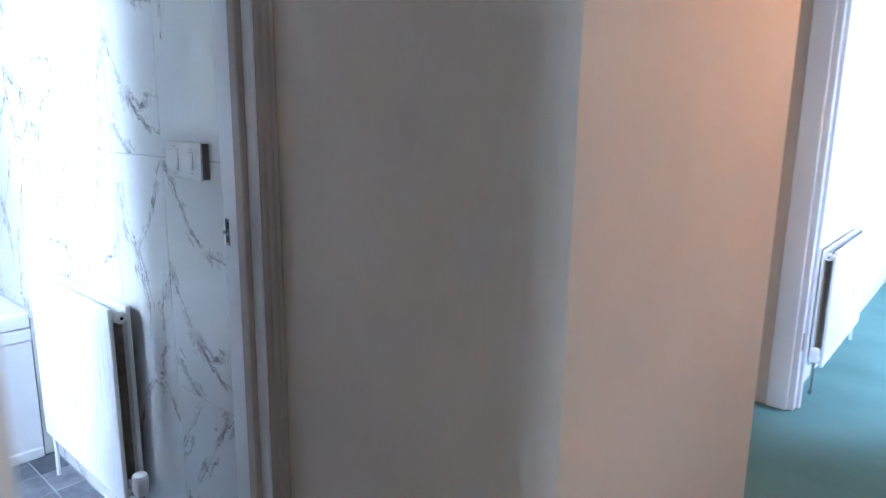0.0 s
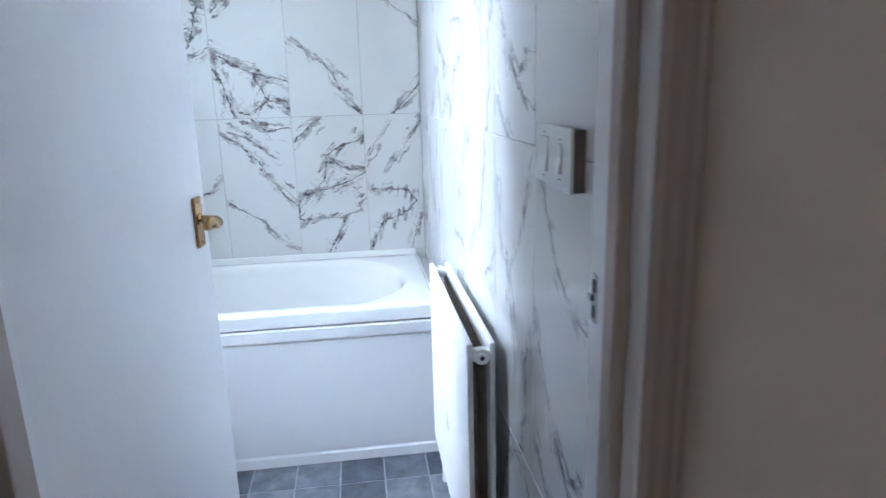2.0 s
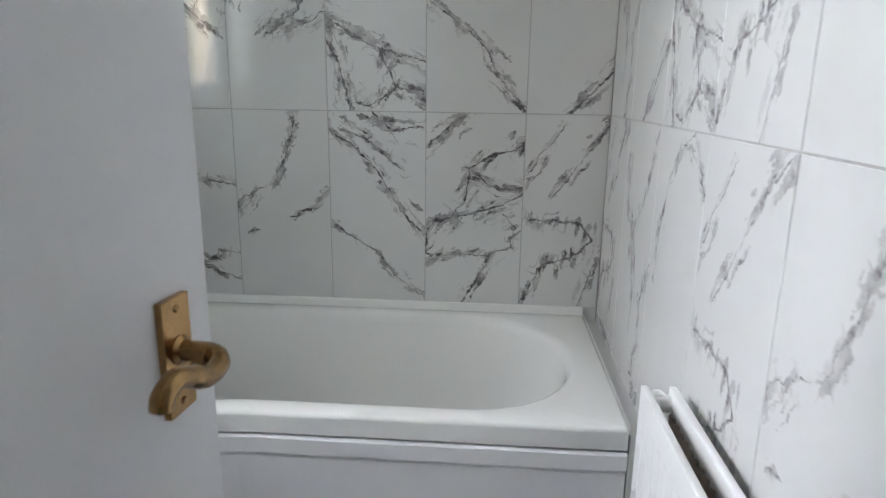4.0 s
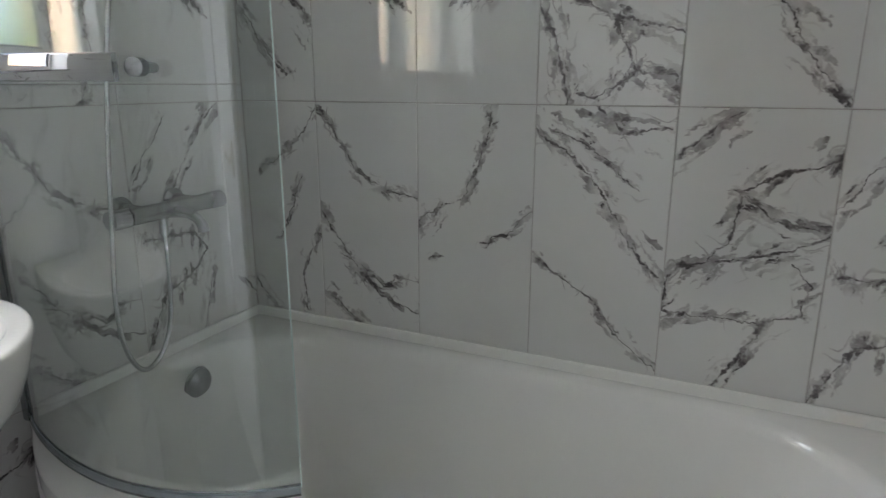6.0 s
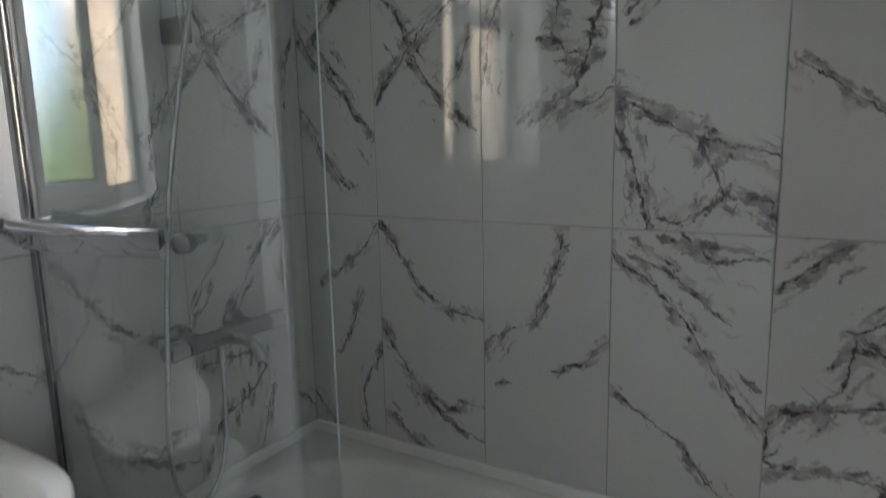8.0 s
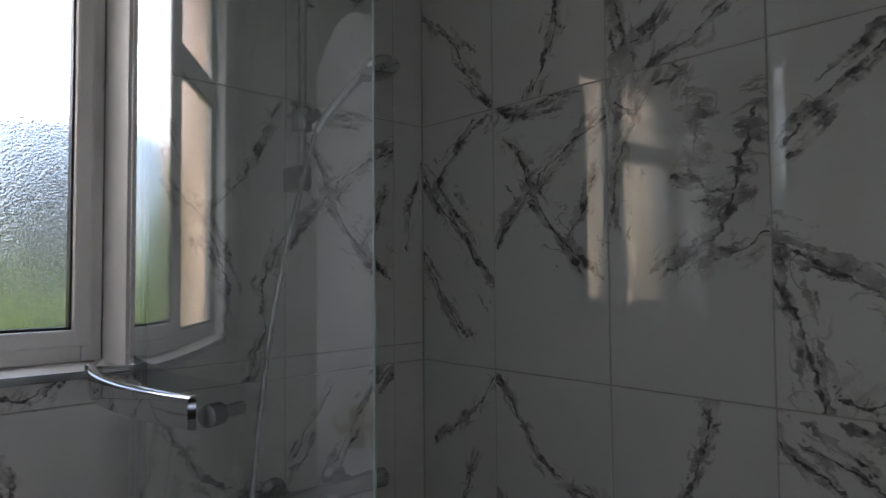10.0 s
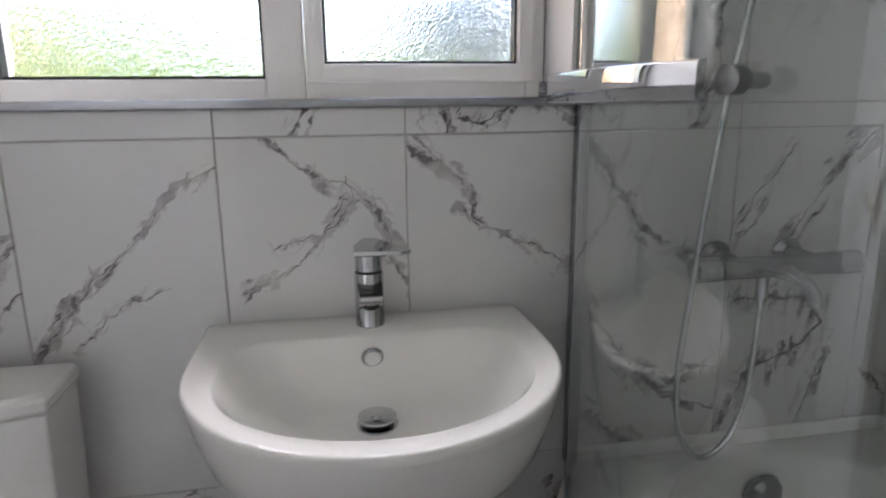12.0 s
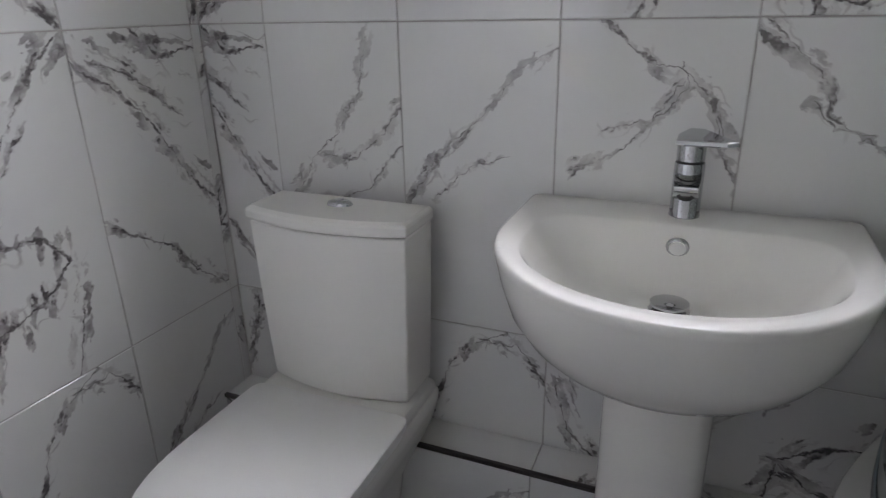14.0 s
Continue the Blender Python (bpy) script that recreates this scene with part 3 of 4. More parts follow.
def outline(x0, x1, y0, y1, r, z, angles, c=(0.36, 0.84)):
    loop = []
    for a in angles:
        ca, sa = math.cos(a), math.sin(a)
        lo, hi = 0.0, 1.6
        for _ in range(26):
            mid = (lo + hi) / 2
            if within(c[0] + mid * ca, c[1] + mid * sa, x0, x1, y0, y1, r):
                lo = mid
            else:
                hi = mid
        loop.append((c[0] + lo * ca, c[1] + lo * sa, z))
    return loop


bath = thing("bathtub", "white acrylic shower bath with a curved front", "bathtub")
corners = [math.atan2(y - 0.84, x - 0.36) for x, y in ((0.004, 0.004), (front(0.004), 0.004), (0.004, BY), (0.712, BY))]
angles = sorted([2 * math.pi * i / 150 - math.pi for i in range(150)] + corners)
O = lambda d, z, r=0.006: outline(0.004 + d, 0.712 - d, 0.004 + d, BY - d, max(r, 0.001), z, angles)
I = lambda d, z, r: outline(0.058 + d, 0.656 - d, 0.052 + d * 1.3, 1.575 - d * 1.6, r, z, angles)
tub = rings([O(0.004, RIM - 0.052), O(0, RIM - 0.051), O(0, RIM - 0.048), O(0, RIM - 0.012, 0.007), O(0, RIM - 0.009, 0.008), O(0.003, RIM - 0.003, 0.010), O(0.010, RIM, 0.014),
             I(-0.006, RIM, 0.285), I(0.0, RIM - 0.003, 0.282), I(0.006, RIM - 0.010, 0.28), I(0.012, RIM - 0.03, 0.275), I(0.028, 0.38, 0.26),
             I(0.045, 0.24, 0.24), I(0.062, 0.175, 0.22), I(0.085, 0.148, 0.20), I(0.12, 0.138, 0.17), I(0.19, 0.134, 0.11)], False, True)
part("tub", tub, ACRYLIC, bath, smooth=True, sharp=50)
for x0, y0, x1, y1 in ((0.0, 0.004, 0.014, BY - 0.002), (0.014, 0.0, 0.686, 0.012)):
    part("upstand", box(x0, y0, RIM - 0.01, x1, y1, RIM + 0.026, 0.005), ACRYLIC, bath)


def swept(y0, y1, inset, prof, n=60):
    """A profile of (outward, height) carried along the bath's front."""
    loops = []
    for i in range(n + 1):
        y = y0 + (y1 - y0) * i / n
        loops.append([(front(y) - inset + a, y, b) for a, b in prof])
    return rings(loops)


part("skirt_lip", swept(0.004, BY - 0.002, 0.010, [(-0.03, 0.4720), (0.006, 0.4720), (0.013, 0.467), (0.013, 0.432), (0.009, 0.427), (-0.03, 0.427)]), PANEL, bath)
part("front_panel", swept(0.004, BY - 0.002, 0.013, [(-0.02, 0.4255), (0.003, 0.4255), (0.010, 0.419), (0.010, 0.25), (0.009, FZ + 0.045), (-0.02, FZ + 0.045)]), PANEL, bath)
part("plinth_strip", swept(0.004, BY - 0.002, 0.014, [(-0.03, FZ), (0.014, FZ), (0.014, FZ + 0.036), (0.007, FZ + 0.043), (-0.03, FZ + 0.044)]), PANEL, bath)
part("end_panel", box(0.004, BY - 0.03, FZ, 0.690, BY - 0.012, 0.478), PANEL, bath)
ov = lathe([(0.0, 0.022), (0.012, 0.022), (0.026, 0.018), (0.033, 0.010), (0.033, 0.004), (0.036, 0.0)], 32, "y", False)
part("overflow_cap", ov, SATIN, bath, "chrome overflow cap", True, Matrix.Translation((0.329, 0.076, 0.462)) @ Matrix.Scale(1.15, 4) @ Matrix.Rotation(radians(-8), 4, "X"))
part("sealant", box(0.0, BY - 0.002, RIM - 0.03, 0.69, BY + 0.004, RIM - 0.004), SEALANT, bath)
structure("trim_bath_end", box(0.0, BY + 0.004, FZ, 0.70, RY, 0.508), MARBLE["d"], "tiled ledge between the bath and the wall", "ledge")

# ---- curved glass bath screen ----
EDGE_GLINT = surface("glass_edge_glint", (0.62, 0.76, 0.73), 0.2, 0, 0.05, 10.0)
screen = thing("bath_screen", "curved clear glass bath screen with chrome fittings", "shower screen")
GLASS_PATH = spline([(0.702, 0.022, 0), (0.742, 0.12, 0), (0.774, 0.25, 0), (0.782, 0.38, 0), (0.760, 0.50, 0), (0.716, 0.595, 0), (0.662, 0.664, 0)], 10)


def wall_along(path, t, z0, z1, bow=0.0):
    loops = []
    for i, p in enumerate(path):
        d = (path[min(i + 1, len(path) - 1)] - path[max(i - 1, 0)]).normalized()
        nrm = Vector((d.y, -d.x, 0)) * t / 2
        o = Vector((0, 0, 0)) + Vector((d.y, -d.x, 0)) * bow
        a, b = p + nrm + o, p - nrm + o
        loops.append([(a.x, a.y, z0), (b.x, b.y, z0), (b.x, b.y, z1), (a.x, a.y, z1)])
    return rings(loops)


pane = part("glass_pane", wall_along(GLASS_PATH, 0.006, RIM + 0.016, 1.99), SCREEN_GLASS, screen, "clear greenish glass", True)
pane.visible_shadow = False
seal = part("bottom_seal", wall_along(GLASS_PATH, 0.011, RIM + 0.001, RIM + 0.020), SEAL, screen, "translucent seal strip", True)
part("wall_profile", box(0.688, 0.0, RIM + 0.001, 0.708, 0.020, 2.0, 0.003), SATIN, screen, "chrome wall profile")
part("hinge_tube", lathe([(0.005, RIM + 0.002), (0.005, 1.995)], 14), SATIN, screen, smooth=True, at=Matrix.Translation((0.700, 0.024, 0)))
# added strip whose pale colour stands for light caught in the polished edge
part("edge_glint_strip", wall_along([GLASS_PATH[-1], GLASS_PATH[-1] + (GLASS_PATH[-1] - GLASS_PATH[-2]).normalized() * 0.002], 0.0062, RIM + 0.016, 1.99), EDGE_GLINT, screen, "pale strip for light along the polished glass edge")
bar_path = spline([(0.776, 0.078, 0), (0.816, 0.185, 0), (0.833, 0.295, 0), (0.828, 0.41, 0), (0.803, 0.522, 0)], 10)


RAIL_Z = 1.217


def rail_along(path, z, h, t):
    """A flat bar with a softly rounded outer face."""
    prof = [(-0.5, -1), (0.1, -1), (0.44, -0.9), (0.5, -0.6), (0.515, 0.0), (0.5, 0.6), (0.44, 0.9), (0.1, 1), (-0.5, 1)]
    loops = []
    for i, p in enumerate(path):
        d = (path[min(i + 1, len(path) - 1)] - path[max(i - 1, 0)]).normalized()
        loops.append([(p.x + d.y * a * t, p.y - d.x * a * t, z + b * h) for a, b in prof])
    return rings(loops)


rail = part("towel_rail", rail_along(bar_path, RAIL_Z, 0.0185, 0.011), CHROME, screen, "flat curved chrome towel rail", True)
for (ax, ay), (bx, by) in (((0.788, 0.545), (0.744, 0.526)), ((0.790, 0.092), (0.732, 0.110))):
    d = (Vector((bx, by, 0)) - Vector((ax, ay, 0))).normalized()
    part("rail_post", tube([(ax, ay, RAIL_Z), (bx, by, RAIL_Z)], 0.0075, 14), CHROME, rail, smooth=True)
    e = Vector((ax, ay, RAIL_Z))
    part("rail_knob", tube([e - d * 0.012, e - d * 0.011, e + d * 0.008, e + d * 0.010], [0.008, 0.0125, 0.0125, 0.010], 20), SATIN, rail, smooth=True)

# ---- shower ----
mixer = thing("shower_mixer", "chrome bar shower mixer with a bath spout", "shower mixer")
MY, MZ = 0.072, 0.912
part("body", tube([(0.235, MY, MZ), (0.46, MY, MZ)], 0.020, 20), SATIN, mixer, smooth=True)
for x0, x1 in ((0.186, 0.232), (0.463, 0.510)):
    part("knob", tube([(x0, MY, MZ), (x0 + 0.003, MY, MZ), (x1 - 0.003, MY, MZ), (x1, MY, MZ)], [0.018, 0.022, 0.022, 0.019], 20), CHROME, mixer, smooth=True)
for x in (0.275, 0.425):
    part("wall_flange", lathe([(0.0, 0.0), (0.031, 0.001), (0.031, 0.006), (0.018, 0.014), (0.016, 0.06)], 24, "y", False), SATIN, mixer, smooth=True, at=Matrix.Translation((x, 0.0, MZ + 0.004)))
sp = spline([(0.35, MY + 0.012, MZ - 0.006), (0.348, MY + 0.04, MZ - 0.004), (0.346, MY + 0.075, MZ - 0.012), (0.345, MY + 0.095, MZ - 0.030), (0.345, MY + 0.098, MZ - 0.045)], 5)
part("spout", tube(sp, [0.014] * 6 + [0.012] * 9 + [0.013] * (len(sp) - 15), 14), CHROME, mixer, smooth=True)
part("outlet", lathe([(0.011, -0.045), (0.011, 0)], 14), CHROME, mixer, smooth=True, at=Matrix.Translation((0.372, MY, MZ - 0.012)))

riser = thing("shower_riser_rail", "chrome riser rail with a sliding shower holder", "shower rail")
part("rail", tube([(0.388, 0.052, 1.55), (0.388, 0.052, 2.14)], 0.0095, 16), CHROME, riser, smooth=True)
for z in (1.572, 2.12):
    part("bracket", box(0.372, 0.0, z - 0.026, 0.404, 0.066, z + 0.026, 0.006), SATIN, riser)
part("slider", merge(lathe([(0.019, 1.672), (0.021, 1.676), (0.021, 1.712), (0.019, 1.716)], 18), tube([(0, 0, 1.694), (-0.012, 0.045, 1.70)], 0.012, 12)), SATIN, riser, smooth=True, at=Matrix.Translation((0.388, 0.052, 0)))
shower = thing("hand_shower", "chrome hand shower in its holder", "hand shower")
hs = spline([(0.384, 0.102, 1.66), (0.362, 0.113, 1.70), (0.325, 0.135, 1.755), (0.292, 0.156, 1.795)], 6)
part("handle", tube(hs, [0.008 + 0.003 * i / len(hs) for i in range(len(hs))], 14), CHROME, shower, smooth=True)
head = lathe([(0.0, 0.030), (0.016, 0.028), (0.035, 0.016), (0.041, 0.006), (0.041, 0.0), (0.037, -0.002), (0.0, -0.002)], 28, "z", False)
part("head", head, CHROME, shower, smooth=True, at=Matrix.Translation((0.268, 0.170, 1.796)) @ Matrix.Rotation(radians(16), 4, "X") @ Matrix.Rotation(radians(12), 4, "Y") @ Matrix.Scale(1.12, 4))
hose = thing("shower_hose", "ribbed chrome shower hose hanging in a loop", "shower hose")
hp = spline([(0.387, 0.100, 1.655), (0.402, 0.098, 1.60), (0.440, 0.10, 1.46), (0.480, 0.10, 1.28), (0.508, 0.10, 1.08), (0.524, 0.10, 0.92), (0.540, 0.10, 0.74), (0.530, 0.102, 0.63), (0.494, 0.105, 0.572), (0.443, 0.105, 0.595), (0.406, 0.10, 0.668), (0.388, 0.09, 0.78), (0.372, MY, 0.868)], 16)
part("hose", tube(hp, [0.0060 if i % 2 else 0.0052 for i in range(len(hp))], 10), CHROME, hose, smooth=True, sharp=80)

# ---- radiator ----
def radiator(name, label, w, h, at, ground=0.004):
    """A double-panel radiator; x along the wall, y from the wall outwards, z up from its lower edge."""
    r = thing(name, label, "radiator", at)
    for y, nm in ((0.022, "back_panel"), (0.070, "front_panel")):
        bm = box(0, y, 0, w, y + 0.013, h, 0.004)
        part(nm, bm, ENAMEL, r)
        if nm == "front_panel":
            k = int(w / 0.033)
            for i in range(1, k):
                x = w * i / k
                part("flute", box(x - 0.010, y + 0.0122, 0.05, x + 0.009, y + 0.0139, h - 0.045, 0.0009, 1), ENAMEL, r)
    k = int(w / 0.026)
    for y in (0.0365, 0.0585):
        zig = []
        for i in range(2 * k + 1):
            x = 0.03 + (w - 0.06) * i / (2 * k)
            zig.append((x, y + (0.006 if i % 2 else -0.001), 0))
        loops = [[(x, yy, 0.04), (x, yy + 0.001, 0.04), (x, yy + 0.001, h - 0.035), (x, yy, h - 0.035)] for x, yy, _ in zig]
        part("convector", rings(loops), FIN, r)
    for x in (0.012, w - 0.012):
        for z in (0.028, h - 0.028):
            part("connector", tube([(x, 0.030, z), (x, 0.078, z)], 0.015, 14), ENAMEL, r, smooth=True)
    for x, s in ((w - 0.014, 1), (0.014, -1)):
        part("plug", tube([(x, 0.052, h - 0.028), (x + s * 0.02, 0.052, h - 0.028), (x + s * 0.021, 0.052, h - 0.028), (x + s * 0.026, 0.052, h - 0.028)], [0.017, 0.017, 0.011, 0.010], 16), ENAMEL, r, smooth=True)
        part("vent_screw", tube([(x + s * 0.025, 0.052, h - 0.028), (x + s * 0.0275, 0.052, h - 0.028)], 0.005, 8), BLACK, r)
    for x in (w * 0.2, w * 0.8):
        part("bracket", box(x - 0.02, 0.0, 0.05, x + 0.02, 0.024, h - 0.06), ENAMEL, r)
    valve = part("thermostatic_valve", tube([(w - 0.005, 0.052, 0.028), (w + 0.045, 0.052, 0.028)], 0.010, 14), SATIN, r, "white thermostatic valve", True)
    part("valve_head", lathe([(0.012, 0.0), (0.018, 0.006), (0.022, 0.02), (0.022, 0.055), (0.019, 0.066), (0.012, 0.070)], 20), PLASTIC, valve, smooth=True, at=Matrix.Translation((w + 0.042, 0.052, 0.035)))
    drop = at.translation.z - ground
    part("pipe", tube([(w + 0.042, 0.052, 0.035), (w + 0.042, 0.052, -drop)], 0.0075, 12), SATIN, r, smooth=True)
    part("lockshield", tube([(0.005, 0.052, 0.028), (-0.022, 0.052, 0.028)], 0.010, 12), SATIN, r, smooth=True)
    part("pipe", tube([(-0.018, 0.052, 0.035), (-0.018, 0.052, -drop)], 0.0075, 12), PLASTIC, r, smooth=True)
    return r


radiator("radiator", "white double-panel steel radiator on the tiled wall", 0.657, 0.588, Matrix.Translation((1.571 - 0.657, RY, 0.142)) @ Matrix.Diagonal((1, -1, 1, 1)), FZ)
radiator("radiator_bedroom", "white double-panel radiator on the bedroom wall", 1.0, 0.56, pose(2.76, 5.28, 0.13, 0, 0, -90))

# ---- washbasin ----
basin = thing("washbasin", "white ceramic washbasin on a full pedestal", "washbasin")
BX, BZ = 1.068, 0.85


def dee(hw, y0, y1, r_back, z, n=72, x0=0.0):
    """A D-shaped loop: straight back, straight short sides and an elliptical front."""
    loop = []
    ym = y0 + (y1 - y0) * 0.40
    for i in range(n // 2):
        a = math.pi * i / (n // 2)
        loop.append((BX + x0 + hw * math.cos(a), ym + (y1 - ym) * math.sin(a), z))
    m = n - n // 2
    q = m // 4
    for i in range(q):
        t = i / q
        loop.append((BX + x0 - hw + 0.0 * t, ym + (y0 + r_back - ym) * t, z))
    for i in range(q):
        a = math.pi / 2 * i / q
        loop.append((BX + x0 - hw + r_back * (1 - math.cos(a)), y0 + r_back * (1 - math.sin(a)), z))
    for i in range(q):
        a = math.pi / 2 * i / q
        t = i / q
        loop.append((BX + x0 + (-hw + r_back) * (1 - t) + (hw - r_back) * t, y0, z))
    for i in range(m - 3 * q):
        t = i / (m - 3 * q)
        if t < 0.5:
            a = math.pi / 2 * t * 2
            loop.append((BX + x0 + hw - r_back * (1 - math.sin(a)), y0 + r_back * (1 - math.cos(a)), z))
        else:
            loop.append((BX + x0 + hw, y0 + r_back + (ym - y0 - r_back) * (t - 0.5) * 2, z))
    return loop


bowl = rings([dee(0.11, 0.05, 0.245, 0.03, 0.640), dee(0.165, 0.02, 0.30, 0.03, 0.648), dee(0.200, 0.006, 0.352, 0.03, 0.672), dee(0.222, 0.003, 0.392, 0.025, 0.705), dee(0.241, 0.003, 0.424, 0.025, 0.745), dee(0.253, 0.003, 0.446, 0.02, 0.795), dee(0.260, 0.003, 0.459, 0.018, 0.838),
              dee(0.2605, 0.003, 0.460, 0.018, 0.846), dee(0.258, 0.005, 0.457, 0.018, BZ + 0.001), dee(0.254, 0.008, 0.453, 0.018, BZ + 0.002),
              dee(0.218, 0.098, 0.421, 0.06, BZ), dee(0.214, 0.101, 0.417, 0.065, BZ - 0.004), dee(0.206, 0.106, 0.406, 0.07, BZ - 0.018), dee(0.188, 0.112, 0.376, 0.07, BZ - 0.052),
              dee(0.155, 0.118, 0.335, 0.06, BZ - 0.090), dee(0.100, 0.128, 0.270, 0.05, BZ - 0.112), dee(0.045, 0.140, 0.200, 0.02, BZ - 0.119)], True, True)
part("bowl", bowl, CERAMIC, basin, smooth=True, sharp=60)


def pedestal_loop(hw, y0, y1, z, n=40):
    return [(BX + hw * math.cos(2 * math.pi * i / n), (y0 + y1) / 2 + (y1 - y0) / 2 * math.copysign(abs(math.sin(2 * math.pi * i / n)) ** 0.8, math.sin(2 * math.pi * i / n)), z) for i in range(n)]


part("pedestal", rings([pedestal_loop(0.105, 0.1065, 0.27, FZ), pedestal_loop(0.104, 0.1065, 0.268, -0.02), pedestal_loop(0.090, 0.1065, 0.255, 0.08), pedestal_loop(0.085, 0.1065, 0.25, 0.40), pedestal_loop(0.085, 0.1065, 0.25, 0.58), pedestal_loop(0.090, 0.1065, 0.255, 0.668)]), CERAMIC, basin, smooth=True)
part("overflow_cover", lathe([(0.0, 0.006), (0.013, 0.006), (0.0165, 0.004), (0.018, 0.0)], 24, "y", False), CHROME, basin, "chrome overflow ring", True, Matrix.Translation((BX, 0.1085, 0.815)) @ Matrix.Rotation(radians(-14), 4, "X"))
part("overflow_disc", lathe([(0.0, 0.0015), (0.0125, 0.001), (0.0125, 0.0)], 20, "y", False), PLASTIC, basin, at=Matrix.Translation((BX, 0.1145, 0.815)) @ Matrix.Rotation(radians(-14), 4, "X"))
waste = part("waste", lathe([(0.020, 0.0), (0.031, 0.001), (0.031, 0.004), (0.024, 0.006), (0.0, 0.006)], 28, "z", False), CHROME, basin, "chrome click waste", True, Matrix.Translation((BX, 0.17, 0.731)))
part("plug_gap", lathe([(0.012, 0.006), (0.012, 0.014)], 16), BLACK, waste)
part("plug_cap", lathe([(0.018, 0.012), (0.029, 0.013), (0.029, 0.0165), (0.022, 0.019), (0.0, 0.020)], 28, "z", False), CHROME, waste, smooth=True)

tap = thing("basin_tap", "chrome mixer tap on the washbasin", "tap")
TX, TY = 1.066, 0.052
part("body", lathe([(0.0, BZ), (0.0240, BZ + 0.001), (0.0240, BZ + 0.003), (0.0232, BZ + 0.005), (0.0232, BZ + 0.085), (0.022, BZ + 0.088)], 28, "z", False), CHROME, tap, smooth=True, at=Matrix.Translation((TX, TY, 0)))
part("ring", lathe([(0.0205, BZ + 0.088), (0.0205, BZ + 0.092)], 24), BLACK, tap, at=Matrix.Translation((TX, TY, 0)))
part("cap", lathe([(0.0, BZ + 0.092), (0.0215, BZ + 0.092), (0.0215, BZ + 0.116), (0.019, BZ + 0.120), (0.0, BZ + 0.121)], 24, "z", False), CHROME, tap, smooth=True, at=Matrix.Translation((TX, TY, 0)))
lip = [[(-w, y, BZ + z0), (w, y, BZ + z0), (w, y, BZ + z1), (-w, y, BZ + z1)] for y, w, z0, z1 in ((0.0, 0.0195, 0.030, 0.078), (0.018, 0.0195, 0.032, 0.074), (0.036, 0.0190, 0.038, 0.067), (0.050, 0.0180, 0.050, 0.062), (0.053, 0.0170, 0.055, 0.0605))]
part("spout", rings(lip), CHROME, tap, at=Matrix.Translation((TX, TY, 0)), smooth=True, sharp=35)
part("aerator", lathe([(0.0125, 0.0), (0.0125, 0.003), (0.0105, 0.004), (0.0, 0.001)], 20, "y", False), BLACK, tap, "dark aerator ring", True, Matrix.Translation((TX, TY + 0.040, BZ + 0.045)) @ Matrix.Rotation(radians(-40), 4, "X"))
plate = [(0.023, 0.024), (-0.050, 0.028), (-0.066, 0.020), (-0.040, -0.012), (-0.016, -0.044), (0.006, -0.046), (0.022, -0.010)]
lever_plate = rings([[(x * k, y * k, z - 0.10 * y) for x, y in plate] for k, z in ((0.96, BZ + 0.1205), (1.0, BZ + 0.1225), (1.0, BZ + 0.1275), (0.96, BZ + 0.1290))])
part("lever", lever_plate, CHROME, tap, "flat chrome lever plate", at=Matrix.Translation((TX, TY, 0)))

# ---- toilet ----
toilet = thing("toilet", "white close-coupled toilet with a closed slim lid", "toilet")
CX = 1.688
TX0 = CX + 0.006


def tank(hw, y1, bow, z, y0=0.040, n=14):
    """A cistern loop with a bowed front and rounded corners."""
    r = 0.007
    loop = [(TX0 - hw, y0, z), (TX0 + hw, y0, z)]
    loop += [(TX0 + hw - r * (1 - math.cos(a)), y1 - r * (1 - math.sin(a)), z) for a in (0, 0.5, 1.0)]
    for i in range(n + 1):
        t = 1 - 2 * i / n
        loop.append((TX0 + (hw - r) * t, y1 + bow * (1 - t * t), z))
    loop += [(TX0 - hw + r * (1 - math.cos(a)), y1 - r * (1 - math.sin(a)), z) for a in (1.0, 0.5, 0)]
    return loop


part("cistern", rings([tank(0.150, 0.138, 0.022, 0.4305), tank(0.157, 0.146, 0.023, 0.434), tank(0.160, 0.149, 0.023, 0.442), tank(0.168, 0.152, 0.025, 0.62), tank(0.173, 0.154, 0.026, 0.7845), tank(0.171, 0.152, 0.026, 0.787)]), CERAMIC, toilet, smooth=True, sharp=24)
part("cistern_lid", rings([tank(0.164, 0.142, 0.026, 0.786), tank(0.164, 0.142, 0.026, 0.7905), tank(0.176, 0.157, 0.028, 0.791), tank(0.178, 0.159, 0.028, 0.796), tank(0.178, 0.159, 0.028, 0.808), tank(0.176, 0.157, 0.028, 0.813), tank(0.170, 0.148, 0.026, 0.817)]), CERAMIC, toilet, smooth=True, sharp=15)
bt = part("flush_button", lathe([(0.0, 0.008), (0.018, 0.008), (0.021, 0.006), (0.024, 0.0)], 28, "z", False), CHROME, toilet, "chrome dual flush button", True, Matrix.Translation((TX0, 0.088, 0.8165)) @ Matrix.Diagonal((1.15, 0.8, 1, 1)))
part("button_split", box(-0.0012, -0.018, 0.0075, 0.0012, 0.018, 0.0088), SWITCHMARK, bt)


